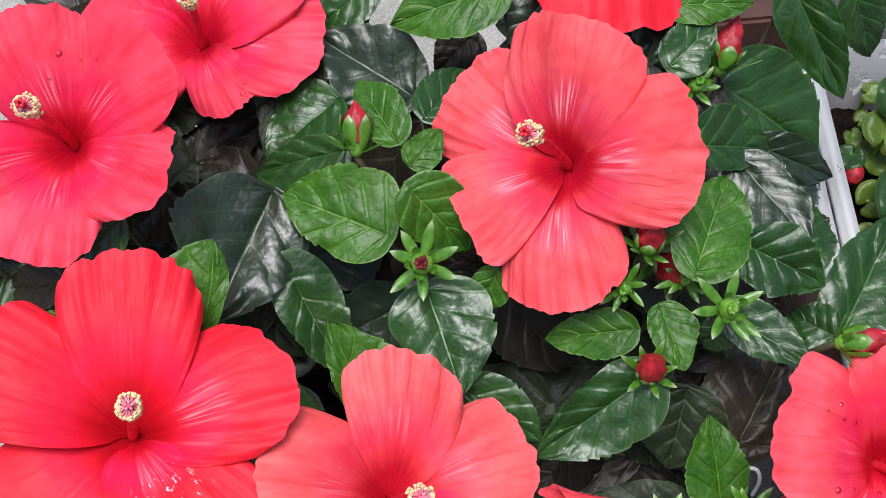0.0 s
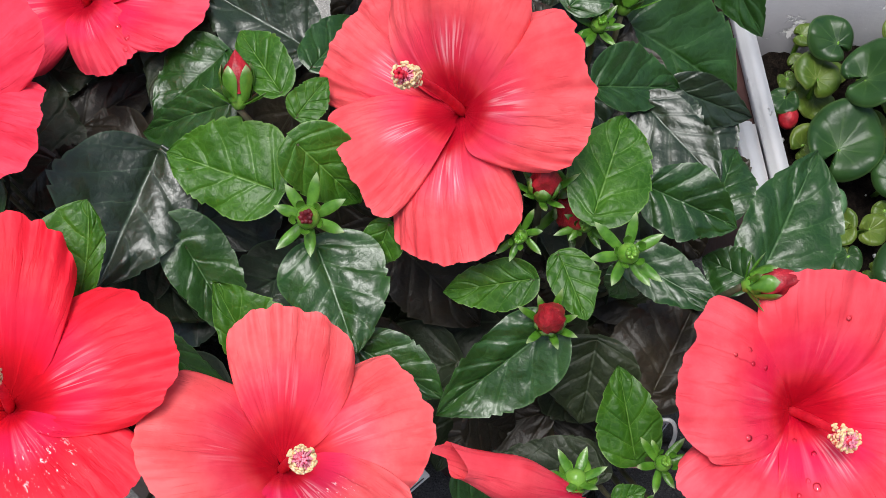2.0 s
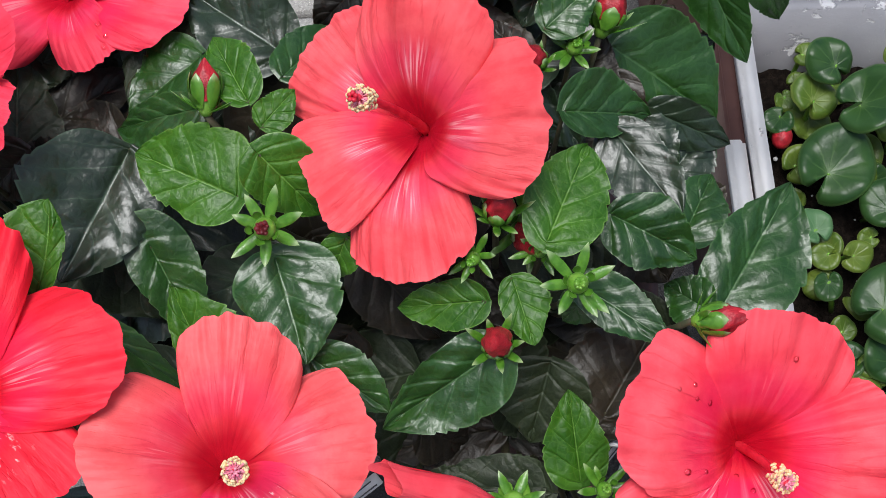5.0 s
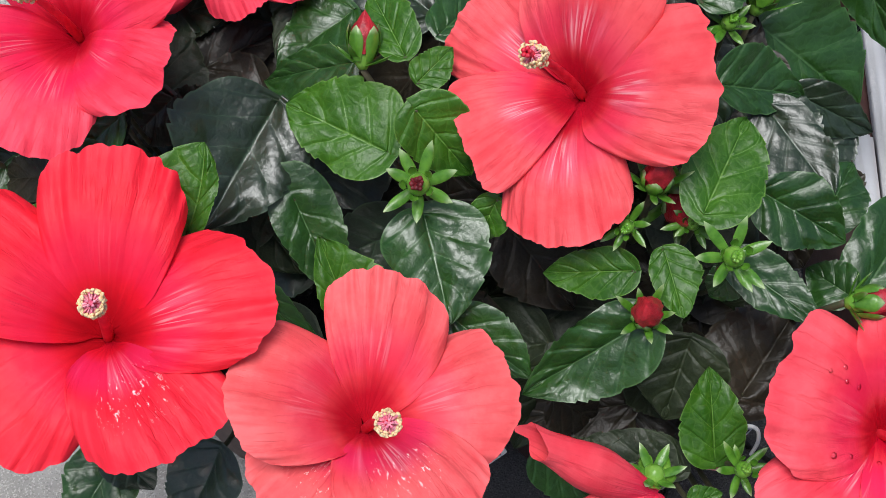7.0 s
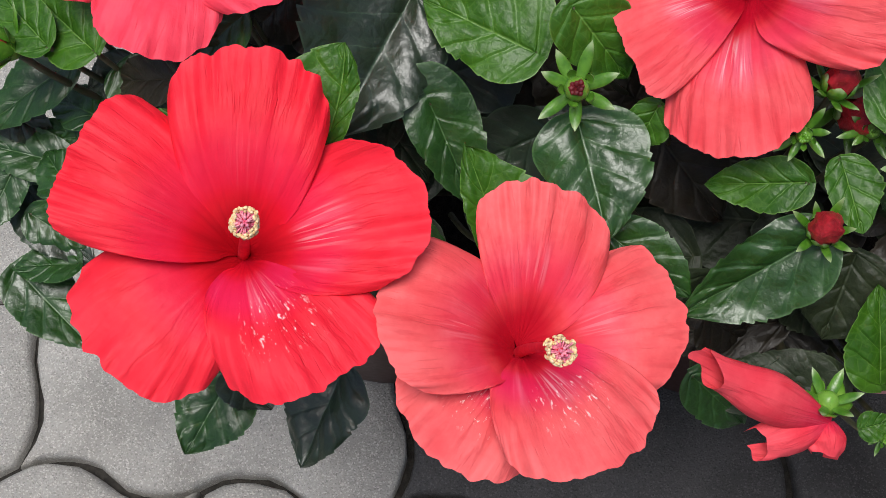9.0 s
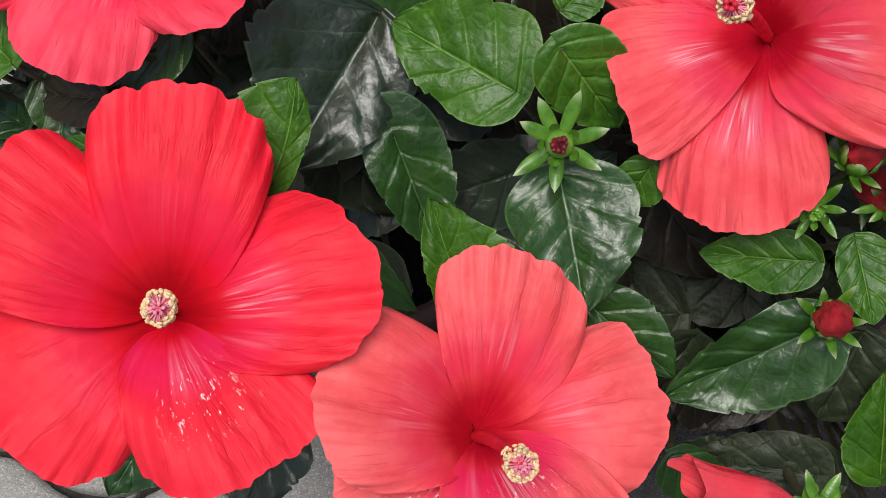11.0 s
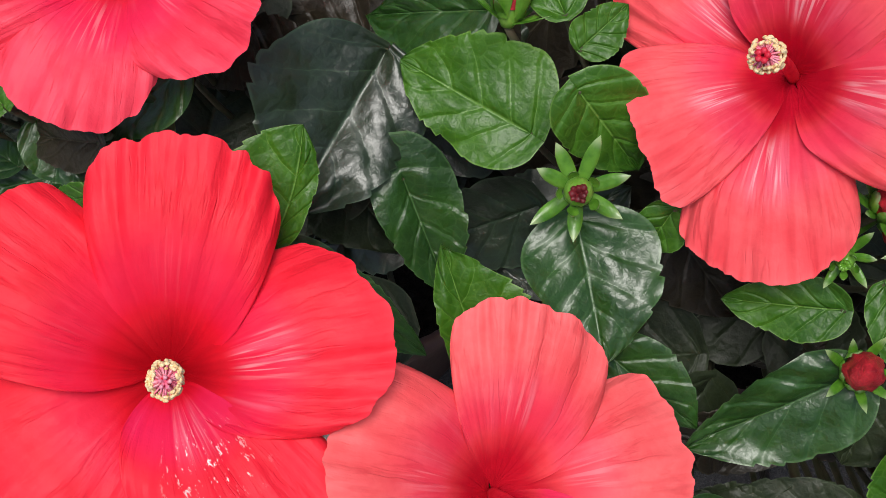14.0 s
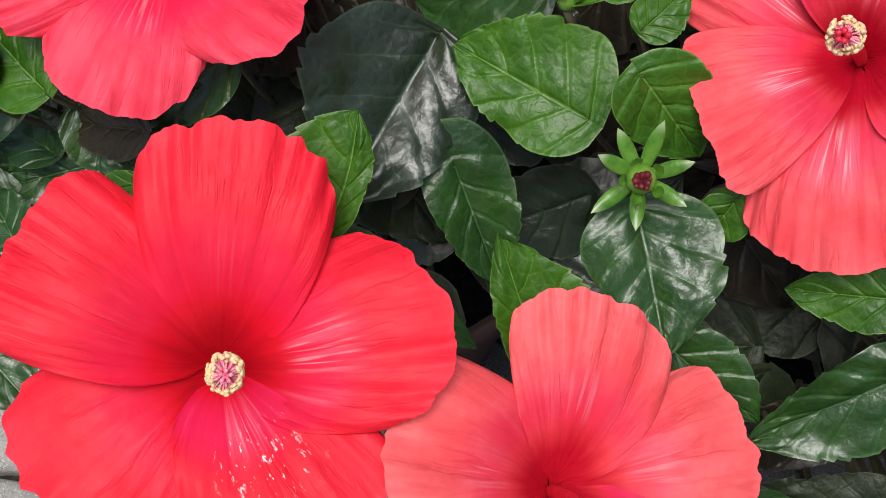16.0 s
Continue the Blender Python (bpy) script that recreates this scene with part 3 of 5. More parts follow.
def blade(verts, faces, root, way, out, length, width, lift):
    """A narrow blunt sepal, broadest past its middle, with a raised back."""
    side = way.cross(out).normalized()
    start = len(verts)
    for i in range(9):
        s = i / 8
        w = width * (0.62 + 0.62 * math.sin(math.pi * min(1, 0.92 * s ** 1.15))) * max(0.0, 1 - s ** 7)
        mid = root + way * (length * s) + out * (lift * length * s * s)
        for q in (-1.0, -0.55, 0.0, 0.55, 1.0):
            verts.append(mid + side * w * q + out * w * 0.6 * (1 - q * q) - out * w * 0.25 * (1 if q == 0 else 0))
    for i in range(8):
        for k in range(4):
            faces.append((start + i * 5 + k, start + i * 5 + k + 1, start + i * 5 + k + 6, start + i * 5 + k + 5))


BLADE_UV = [(0.25 * (i % 5), (i // 5) / 8) for i in range(45)]


def frame_of(way):
    way = way.normalized()
    a = way.cross(Vector((0.2, 0.9, 0.3))).normalized()
    return way, a, way.cross(a)


bud_count = 0


def calyx(key, at, way, size, red=0):
    """A young bud held in an open star of pointed bracts."""
    global bud_count
    bud_count += 1
    rnd = random.Random(900 + bud_count)
    c = bed(at)
    n, a, b = frame_of(bed_way(way))
    verts, faces = [], []
    ball(verts, faces, c, size * 0.27, n * size * 0.05, 10, 7)
    head = part_mesh("bud", mesh_from("bud", verts, faces), SEPAL, PLANTS[key][0], "green bud in a star of pointed bracts")
    for k in range(7):
        t = 2 * math.pi * k / 7 + rnd.uniform(-0.34, 0.34) + bud_count
        d = a * math.cos(t) + b * math.sin(t)
        verts, faces = [], []
        blade(verts, faces, c - n * size * 0.25, (d + n * rnd.uniform(0.0, 0.25)).normalized(), n, size * rnd.uniform(0.8, 1.2), size * 0.112, 0.16)
        part_mesh("bract", mesh_from("bract", verts, faces, BLADE_UV), BRACT, head)
    verts, faces = [], []
    for k in range(9):
        t = 2 * math.pi * k / 9 + bud_count
        d = a * math.cos(t) + b * math.sin(t)
        ball(verts, faces, c + n * size * rnd.uniform(0.26, 0.36) + d * size * rnd.uniform(0.05, 0.11), size * rnd.uniform(0.06, 0.09), (n + d * 0.4) * size * 0.07)
    part_mesh("bud_tip", mesh_from("bud_tip", verts, faces), BUD_DARK if red else SEPAL, head, "dark maroon bud tip" if red else "")
    for k in range(5):
        t = 2 * math.pi * k / 5 + bud_count + 0.6
        d = a * math.cos(t) + b * math.sin(t)
        verts, faces = [], []
        blade(verts, faces, c + d * size * 0.26 + n * size * 0.12, (n * 0.9 + d * 0.25).normalized(), d, size * 0.32, size * 0.09, 0.2)
        part_mesh("sepal", mesh_from("sepal", verts, faces, BLADE_UV), BRACT, head)
    twig(key, c - n * size * 0.3, head, "stalk", 0.0012)


def bud(key, at, way, size, cover=1.15):
    """A closed red bud, its petals rolled together, in a green calyx."""
    global bud_count
    bud_count += 1
    rnd = random.Random(700 + bud_count)
    c = bed(at)
    n, a, b = frame_of(bed_way(way))
    verts, faces = [], []
    tube(verts, faces, [c - n * size * 0.9, c - n * size * 0.6, c - n * size * 0.2, c + n * size * 0.15], [size * 0.22, size * 0.40, size * 0.50, size * 0.48], 12)
    head = part_mesh("bud", mesh_from("bud", verts, faces), SEPAL, PLANTS[key][0], "closed red bud in a green calyx")
    verts, faces, rings = [], [], 14
    for i in range(rings + 1):
        s = i / rings
        r = size * 0.64 * (math.sin(math.pi * (0.34 + 0.66 * s)) ** 0.95 if s < 1 else 0.0)
        for k in range(20):
            t = 2 * math.pi * k / 20
            pleat = 1 + 0.13 * abs(math.sin(2.5 * (t + 3.0 * s))) - 0.06
            pleat += 0.30 * noise.noise(Vector((2.2 * math.cos(t), 2.2 * math.sin(t), 3.1 * s + bud_count)))
            verts.append(c + n * size * (-0.1 + 2.0 * s) + (a * math.cos(t) + b * math.sin(t)) * r * pleat)
    for i in range(rings):
        for k in range(20):
            j = (k + 1) % 20
            faces.append((i * 20 + k, i * 20 + j, (i + 1) * 20 + j, (i + 1) * 20 + k))
    part_mesh("rolled_petals", mesh_from("rolled_petals", verts, faces), BUD_RED, head, "tightly rolled dark red petals")
    for k in range(5):
        t = 2 * math.pi * k / 5 + 0.3
        d = a * math.cos(t) + b * math.sin(t)
        verts, faces = [], []
        blade(verts, faces, c + d * size * 0.50 - n * size * 0.45, (n + d * 0.22).normalized(), d, size * cover, size * 0.33, -0.10)
        part_mesh("sepal", mesh_from("sepal", verts, faces, BLADE_UV), BRACT, head)
    for k in range(7):
        t = 2 * math.pi * k / 7 + rnd.uniform(-0.2, 0.2)
        d = a * math.cos(t) + b * math.sin(t)
        verts, faces = [], []
        blade(verts, faces, c - n * size * 0.8, (d + n * rnd.uniform(0.2, 0.8)).normalized(), n, size * rnd.uniform(1.4, 2.0), size * 0.15, 0.2)
        part_mesh("bract", mesh_from("bract", verts, faces, BLADE_UV), BRACT, head)
    twig(key, c - n * size * 0.9, head, "stalk", 0.0014)


flower('right', (0.0463, 0.0349, 0.0080), (0.0306, 0.0428, 0.0680), 'coral', "open coral-red hibiscus flower with white streaks", [
    ((0.0519, 0.0915, 0.0360), (30, 0.83), (29, 0.92), -0.8, 0),
    ((0.1003, 0.0345, 0.0500), (33, 0.86), (27, 0.79), 0, 0.9),
    ((0.0449, -0.0244, 0.0260), (29, 0.83), (27, 0.83), 0.3, -0.9),
    ((0.0059, 0.0147, 0.0120), (29, 1.12), (26, 1.02), 0, 0),
    ((0.0037, 0.0683, -0.0120), (24, 0.97), (25, 0.97), -0.6, 0.7),
])
flower('left', (-0.1198, -0.0702, 0.0480), (-0.1073, -0.0535, 0.1060), 'scarlet', "large open scarlet hibiscus flower with pollen-flecked petal", [
    ((-0.1212, 0.0005, 0.0480), (23, 0.86), (27, 0.80), 0, 0.9, 'scarlet', 1),
    ((-0.0561, -0.0482, 0.0520), (33, 0.77), (27, 0.73), 1, 0, 'scarlet_flash'),
    ((-0.0856, -0.1103, 0.0740), (32, 0.97), (32, 0.75), 1, 0, 'scarlet_dusted'),
    ((-0.1462, -0.1150, 0.0760), (22, 0.73), (42, 0.97), 0, -0.9, 'scarlet', 1),
    ((-0.1775, -0.0448, 0.0680), (17, 0.9), (29, 0.97), -1, 0),
])
flower('right', (-0.0190, -0.0955, 0.0360), (-0.0071, -0.0883, 0.0860), 'salmon', "open salmon-pink hibiscus flower with red throat", [
    ((-0.0180, -0.0394, 0.0240), (23, 0.87), (32, 0.81), 0, 0.9),
    ((0.0354, -0.0783, 0.0280), (27, 0.94), (34, 0.79), 0.8, 0),
    ((0.0130, -0.1265, 0.0700), (36, 0.84), (36, 0.84), 0.8, 0, 'salmon_dusted'),
    ((-0.0462, -0.1318, 0.0620), (36, 0.84), (36, 0.84), 0, -0.9, 'salmon_dusted'),
    ((-0.0686, -0.0824, 0.0620), (32, 0.78), (36, 0.85), -1, 0),
])
flower('right', (0.1848, -0.0899, -0.0040), (0.1947, -0.0982, 0.0300), 'rose', "open red hibiscus flower with water drops", [
    ((0.1335, -0.0735, 0.0340), (35, 0.68), (36, 0.90), -0.8, 0),
    ((0.1967, -0.0327, 0.0180), (30, 0.83), (34, 0.84), 0, 0.9),
    ((0.2391, -0.0772, 0.0200), (22, 0.81), (32, 0.89), 1, 0),
    ((0.2049, -0.1388, 0.0350), (30, 0.93), (26, 0.97), 0.8, 0, 'rose_streaked'),
    ((0.1436, -0.1296, 0.0350), (32, 0.95), (23, 0.88), 0, -0.9, 'rose_streaked'),
])
flower('left', (-0.1565, 0.0438, -0.0040), (-0.1582, 0.0544, 0.0550), 'crimson', "open pinkish red hibiscus flower with water drops", [
    ((-0.1148, 0.0839, 0.0280), (30, 0.92), (27, 0.78), 1, 0),
    ((-0.1115, 0.0307, 0.0270), (20, 0.86), (42, 0.66), 1, 0),
    ((-0.1625, -0.0060, 0.0260), (31, 0.65), (31, 0.81), 1, 0),
    ((-0.2028, 0.0270, 0.0280), (20, 0.83), (18, 0.97), 1, 0),
    ((-0.1684, 0.0975, 0.0200), (30, 0.95), (28, 0.79), 1, 0),
])
flower('left', (-0.1122, 0.0948, -0.0550), (-0.1081, 0.1073, -0.0100), 'crimson', "open red hibiscus flower with lobed petal", [
    ((-0.0532, 0.0935, -0.0460), (28, 0.92), (32, 0.80), 1, 0),
    ((-0.0947, 0.0607, -0.0400), (26, 0.87), (24, 0.74), 0, -0.9),
    ((-0.1569, 0.0795, -0.0550), (38, 0.84), (38, 0.84), 1, 0),
    ((-0.1365, 0.1484, -0.0550), (38, 0.84), (38, 0.84), 1, 0),
    ((-0.0797, 0.1498, -0.0500), (38, 0.84), (38, 0.84), 1, 0),
])
flower('right', (0.0736, 0.1624, -0.0600), (0.0618, 0.1623, -0.0200), 'scarlet', "open deep red hibiscus flower", [
    ((0.0741, 0.0969, -0.0320), (38, 0.84), (38, 0.84), 1, 0),
    ((0.0189, 0.1500, -0.0400), (38, 0.84), (38, 0.84), 1, 0),
    ((0.0446, 0.2132, -0.0500), (38, 0.84), (38, 0.84), 1, 0),
    ((0.1029, 0.2132, -0.0500), (38, 0.84), (38, 0.84), 1, 0),
    ((0.1308, 0.1524, -0.0500), (38, 0.84), (38, 0.84), 1, 0),
])

leaf('right', (-0.0249, 0.0065, -0.0080), (-0.0689, 0.0235, -0.0120), (0.0168, 0.0238), 'bright', roll=0, curl=0.1, fold=0.08, peak=0.30, point=0.50, heart=0.12)
leaf('right', (-0.0424, 0.0421, -0.0200), (-0.0872, 0.0347, -0.0450), (0.0177, 0.0093), 'mid', roll=10, curl=0.12, fold=0.12, peak=0.38, point=0.85, quilt=1.6)
leaf('right', (-0.0193, 0.0447, -0.0000), (-0.0372, 0.0723, -0.0100), (0.0094, 0.0124), 'bright', roll=0, curl=0.12, fold=0.14, peak=0.41, point=0.65)
leaf('right', (-0.0078, 0.0563, -0.0200), (0.0129, 0.0826, -0.0400), (0.0123, 0.0108), 'mid', roll=-10, curl=0.15, fold=0.14, peak=0.41, point=0.75)
leaf('right', (-0.0132, 0.0349, -0.0000), (-0.0005, 0.0499, -0.0000), 0.0164, 'bright', roll=0, curl=0.12, fold=0.1)
leaf('right', (-0.0125, 0.0232, 0.0120), (0.0117, -0.0017, -0.0040), (0.0167, 0.0144), 'bright', roll=0, curl=0.12, fold=0.1, peak=0.32, point=0.70, heart=0.14)
leaf('right', (-0.0064, -0.0182, 0.0030), (0.0079, -0.0593, 0.0130), (0.0223, 0.0196), 'mid', roll=-8, curl=0.0, fold=0.10, peak=0.34, point=0.60, heart=0.12, quilt=1.1)
leaf('left', (-0.0745, 0.0243, -0.0310), (-0.0980, -0.0312, -0.0130), (0.0235, 0.0346), 'dark', roll=-13, curl=0.0, fold=0.15, peak=0.41, point=0.65, heart=0.05, quilt=1.1)
leaf('left', (-0.0637, -0.0157, -0.0260), (-0.0431, -0.0557, -0.0340), (0.0165, 0.0130), 'mid', roll=-12, curl=0.04, fold=0.14, peak=0.30, point=0.90, heart=0.36)
leaf('left', (-0.0969, -0.0334, 0.0220), (-0.0908, 0.0032, 0.0300), (0.0210, 0.0065), 'bright', roll=6, curl=0.10, fold=0.1, peak=0.60, point=0.55, bend=0.05)
leaf('right', (-0.0270, -0.0723, 0.0040), (-0.0463, -0.0302, 0.0180), (0.0093, 0.0210), 'bright', roll=0, curl=0.12, fold=0.08, peak=0.41, point=0.75)
leaf('left', (-0.0964, -0.0427, -0.0200), (-0.0475, -0.0802, -0.0350), (0.0092, 0.0120), 'mid', roll=0, curl=0.12, fold=0.1, peak=0.36, point=0.75)
leaf('right', (0.0082, -0.0583, 0.0000), (0.0414, -0.0799, -0.0000), (0.0146, 0.0084), 'mid', roll=0, curl=0.04, fold=0.14, peak=0.36, point=0.75)
leaf('right', (0.0836, -0.0518, 0.0120), (0.0378, -0.0860, -0.0000), (0.0183, 0.0165), 'mid', roll=-9, curl=0.0, fold=0.17, peak=0.34, point=0.95, heart=0.1, quilt=1.3)
leaf('right', (0.0777, -0.0328, 0.0080), (0.0415, -0.0374, -0.0020), (0.0110, 0.0101), 'bright', roll=0, curl=0.1, fold=0.12, peak=0.36, point=0.75)
leaf('right', (0.0887, -0.0240, 0.0080), (0.0972, -0.0480, 0.0180), (0.0110, 0.0083), 'bright', roll=0, curl=0.14, fold=0.06, peak=0.38, point=0.45)
leaf('right', (0.1301, -0.0832, -0.0340), (0.1532, -0.0424, -0.0420), (0.0261, 0.0191), 'brown', roll=0, curl=0.08, fold=0.06, peak=0.36, point=0.7, heart=0.2)
leaf('right', (0.1200, -0.1101, -0.0250), (0.1136, -0.0720, -0.0140), (0.0141, 0.0137), 'bright', roll=0, curl=0.12, fold=0.1, peak=0.34, point=0.70)
leaf('right', (0.1013, -0.0083, 0.0200), (0.1177, 0.0312, 0.0040), (0.0157, 0.0184), 'bright', roll=0, curl=0.08, fold=0.04, peak=0.38, point=0.50, heart=0.1)
leaf('right', (0.1158, -0.0259, -0.0020), (0.1525, -0.0481, 0.0060), (0.0121, 0.0098), 'mid', roll=-8, curl=0.03, fold=0.12, peak=0.38, point=0.85, quilt=1.4)
leaf('right', (0.1305, 0.0381, -0.0400), (0.1590, 0.0034, -0.0260), (0.0140, 0.0170), 'dark', roll=-4, curl=0.05, fold=0.08, peak=0.43, point=0.40, quilt=0.9)
leaf('right', (0.1087, 0.0445, -0.0240), (0.1491, 0.0454, -0.0500), (0.0179, 0.0107), 'mid', roll=-6, curl=0.05, fold=0.12, peak=0.36, point=0.90, quilt=1.6)
leaf('right', (0.1340, 0.0795, -0.1000), (0.1896, 0.0481, -0.1300), (0.0324, 0.0179), 'mid', roll=-5, curl=0.05, fold=0.08, peak=0.38, point=0.70)
leaf('right', (0.1540, 0.0508, -0.1100), (0.1952, 0.0347, -0.1220), 0.0259, 'dark', roll=20, curl=0.08, fold=0.1)
leaf('right', (0.1297, 0.0022, -0.0250), (0.1675, -0.0160, -0.0300), 0.0317, 'mid', roll=0, curl=0.06, fold=0.14, quilt=1.4)
leaf('right', (0.1829, -0.0410, -0.0700), (0.2199, 0.0194, -0.0900), (0.0195, 0.0272), 'mid', roll=0, curl=0.1, fold=0.1, peak=0.41, point=0.75, quilt=1.5)
leaf('right', (0.1724, 0.1316, -0.1150), (0.2021, 0.0735, -0.1320), 0.0300, 'mid', roll=25, curl=0.12, fold=0.1)
leaf('right', (0.2038, 0.1295, -0.1200), (0.2240, 0.0968, -0.1500), 0.0285, 'mid', roll=0, curl=0.12, fold=0.1)
leaf('right', (0.0259, 0.1163, -0.0400), (-0.0242, 0.1004, -0.0450), 0.0338, 'bright', roll=0, curl=0.12, fold=0.16)
leaf('left', (-0.0320, 0.1213, -0.0600), (-0.0582, 0.1019, -0.0650), 0.0245, 'mid', roll=7, curl=0.06, fold=0.1)
leaf('right', (0.0484, 0.1156, -0.0500), (0.0293, 0.0920, -0.0500), 0.0254, 'dark', roll=0, curl=0.12, fold=0.1)
leaf('right', (0.1032, 0.1110, -0.0600), (0.0916, 0.0832, -0.0600), 0.0283, 'dark', roll=0, curl=0.12, fold=0.18)
leaf('right', (0.1016, 0.0819, -0.0500), (0.1226, 0.1022, -0.0500), 0.0241, 'mid', roll=0, curl=0.12, fold=0.1)
leaf('right', (0.1029, 0.1093, -0.0500), (0.1404, 0.1113, -0.0500), 0.0203, 'bright', roll=0, curl=0.12, fold=0.1)
leaf('right', (0.0879, 0.0630, -0.0000), (0.0786, 0.0799, -0.0040), 0.0155, 'brown', roll=0, curl=0.12, fold=0.1)
leaf('left', (-0.0140, 0.0698, -0.0600), (-0.0608, 0.0991, -0.0600), 0.0438, 'dark', roll=7, curl=0.06, fold=0.14)
leaf('left', (-0.1354, 0.0661, -0.0750), (-0.1048, 0.0772, -0.0850), 0.0292, 'dark', roll=0, curl=0.12, fold=0.1)
leaf('left', (-0.0480, 0.0667, -0.0500), (-0.0802, 0.0408, -0.0500), 0.0380, 'mid', roll=28, curl=0.08, fold=0.14)
leaf('left', (-0.1578, -0.0138, -0.0000), (-0.1921, -0.0179, -0.0200), 0.0202, 'brown', roll=0, curl=0.12, fold=0.1)
leaf('left', (-0.1359, 0.0117, -0.0120), (-0.1651, -0.0141, -0.0140), 0.0299, 'mid', roll=27, curl=0.06, fold=0.1)
leaf('right', (0.0222, -0.0090, 0.0060), (0.0145, -0.0280, -0.0040), 0.0175, 'bright', roll=0, curl=0.12, fold=0.1)
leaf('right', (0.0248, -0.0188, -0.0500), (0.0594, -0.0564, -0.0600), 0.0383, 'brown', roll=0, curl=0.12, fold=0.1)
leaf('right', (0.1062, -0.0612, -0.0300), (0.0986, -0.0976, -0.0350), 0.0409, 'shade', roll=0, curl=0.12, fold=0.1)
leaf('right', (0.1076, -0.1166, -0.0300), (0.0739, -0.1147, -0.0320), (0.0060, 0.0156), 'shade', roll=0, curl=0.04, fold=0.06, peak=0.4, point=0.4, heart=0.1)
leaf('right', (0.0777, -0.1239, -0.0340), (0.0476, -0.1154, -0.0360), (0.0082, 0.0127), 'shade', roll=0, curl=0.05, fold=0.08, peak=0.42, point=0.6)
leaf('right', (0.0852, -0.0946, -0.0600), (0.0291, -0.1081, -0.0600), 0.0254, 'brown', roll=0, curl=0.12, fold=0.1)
leaf('left', (-0.2157, -0.0414, -0.0580), (-0.2474, -0.0652, -0.0620), 0.0223, 'mid', roll=8, curl=0.12, fold=0.1)
leaf('left', (-0.2320, -0.0763, -0.0600), (-0.2072, -0.0893, -0.0600), 0.0199, 'mid', roll=0, curl=0.12, fold=0.1)
leaf('left', (-0.2435, -0.0323, -0.0500), (-0.2211, -0.0456, -0.0600), 0.0196, 'dark', roll=0, curl=0.12, fold=0.1)
leaf('left', (-0.2109, -0.0111, -0.0420), (-0.2480, -0.0404, -0.0420), 0.0269, 'mid', roll=22, curl=0.06, fold=0.1)
leaf('left', (-0.1890, -0.0061, -0.0000), (-0.2179, 0.0140, -0.0100), 0.0280, 'bright', roll=0, curl=0.12, fold=0.1)
leaf('left', (-0.2072, -0.0052, -0.0000), (-0.2343, 0.0163, -0.0100), 0.0225, 'bright', roll=0, curl=0.12, fold=0.1)
leaf('left', (-0.2153, -0.0536, -0.0550), (-0.2571, -0.0470, -0.0550), 0.0234, 'mid', roll=17, curl=0.05, fold=0.1)
leaf('left', (-0.2365, -0.0553, -0.0550), (-0.2486, -0.0855, -0.0500), 0.0209, 'mid', roll=-2, curl=0.06, fold=0.1)
leaf('left', (-0.2393, -0.0650, -0.0700), (-0.2035, -0.0955, -0.0600), 0.0313, 'dark', roll=-19, curl=0.05, fold=0.12)
leaf('left', (-0.2101, -0.0961, -0.0600), (-0.2394, -0.0995, -0.0600), 0.0194, 'mid', roll=38, curl=0.06, fold=0.1)
leaf('left', (-0.2404, -0.1030, -0.0720), (-0.2030, -0.1320, -0.0620), 0.0303, 'mid', roll=-20, curl=0.05, fold=0.1)
leaf('left', (-0.1431, -0.1397, -0.0700), (-0.1601, -0.1750, -0.0620), 0.0352, 'mid', roll=5, curl=0.05, fold=0.1)
leaf('left', (-0.1393, -0.1332, -0.0500), (-0.1235, -0.1548, -0.0650), 0.0235, 'dark', roll=0, curl=0.12, fold=0.1)
leaf('left', (-0.0940, -0.1310, -0.0600), (-0.1095, -0.1739, -0.0550), 0.0407, 'dark', roll=30, curl=0.06, fold=0.1)
leaf('left', (-0.1600, -0.0063, -0.0200), (-0.1888, -0.0176, -0.0250), 0.0208, 'brown', roll=0, curl=0.12, fold=0.1)
leaf('left', (-0.1396, 0.0192, -0.0200), (-0.1680, -0.0113, -0.0300), 0.0300, 'brown', roll=0, curl=0.12, fold=0.1)
leaf('left', (-0.1242, 0.0235, -0.0500), (-0.1466, 0.0019, -0.0600), 0.0290, 'brown', roll=0, curl=0.12, fold=0.1)
leaf('left', (-0.1018, 0.0143, -0.0500), (-0.1377, 0.0171, -0.0600), 0.0314, 'brown', roll=0, curl=0.12, fold=0.1)
leaf('left', (-0.1824, -0.0100, -0.0300), (-0.2050, -0.0222, -0.0400), 0.0189, 'dark', roll=0, curl=0.12, fold=0.1)
leaf('left', (-0.2000, -0.0337, -0.0500), (-0.2269, -0.0237, -0.0600), 0.0215, 'mid', roll=30, curl=0.12, fold=0.1)
leaf('left', (-0.1837, -0.0342, -0.0550), (-0.2225, -0.0494, -0.0550), 0.0255, 'mid', roll=12, curl=0.06, fold=0.1)
leaf('left', (-0.1537, -0.0281, 0.0100), (-0.1769, -0.0368, -0.0000), 0.0107, 'bright', roll=0, curl=0.12, fold=0.1)
leaf('left', (-0.1839, -0.0118, -0.0180), (-0.1623, -0.0312, -0.0180), 0.0252, 'mid', roll=0, curl=0.06, fold=0.1)
leaf('left', (-0.1622, -0.0054, -0.0180), (-0.1382, -0.0240, -0.0180), 0.0349, 'mid', roll=10, curl=0.06, fold=0.1)
leaf('left', (-0.1964, 0.0008, -0.0200), (-0.2208, 0.0098, -0.0300), 0.0217, 'bright', roll=0, curl=0.12, fold=0.1)
leaf('left', (-0.2083, -0.0637, -0.0400), (-0.2247, -0.0479, -0.0500), 0.0232, 'mid', roll=0, curl=0.12, fold=0.1)
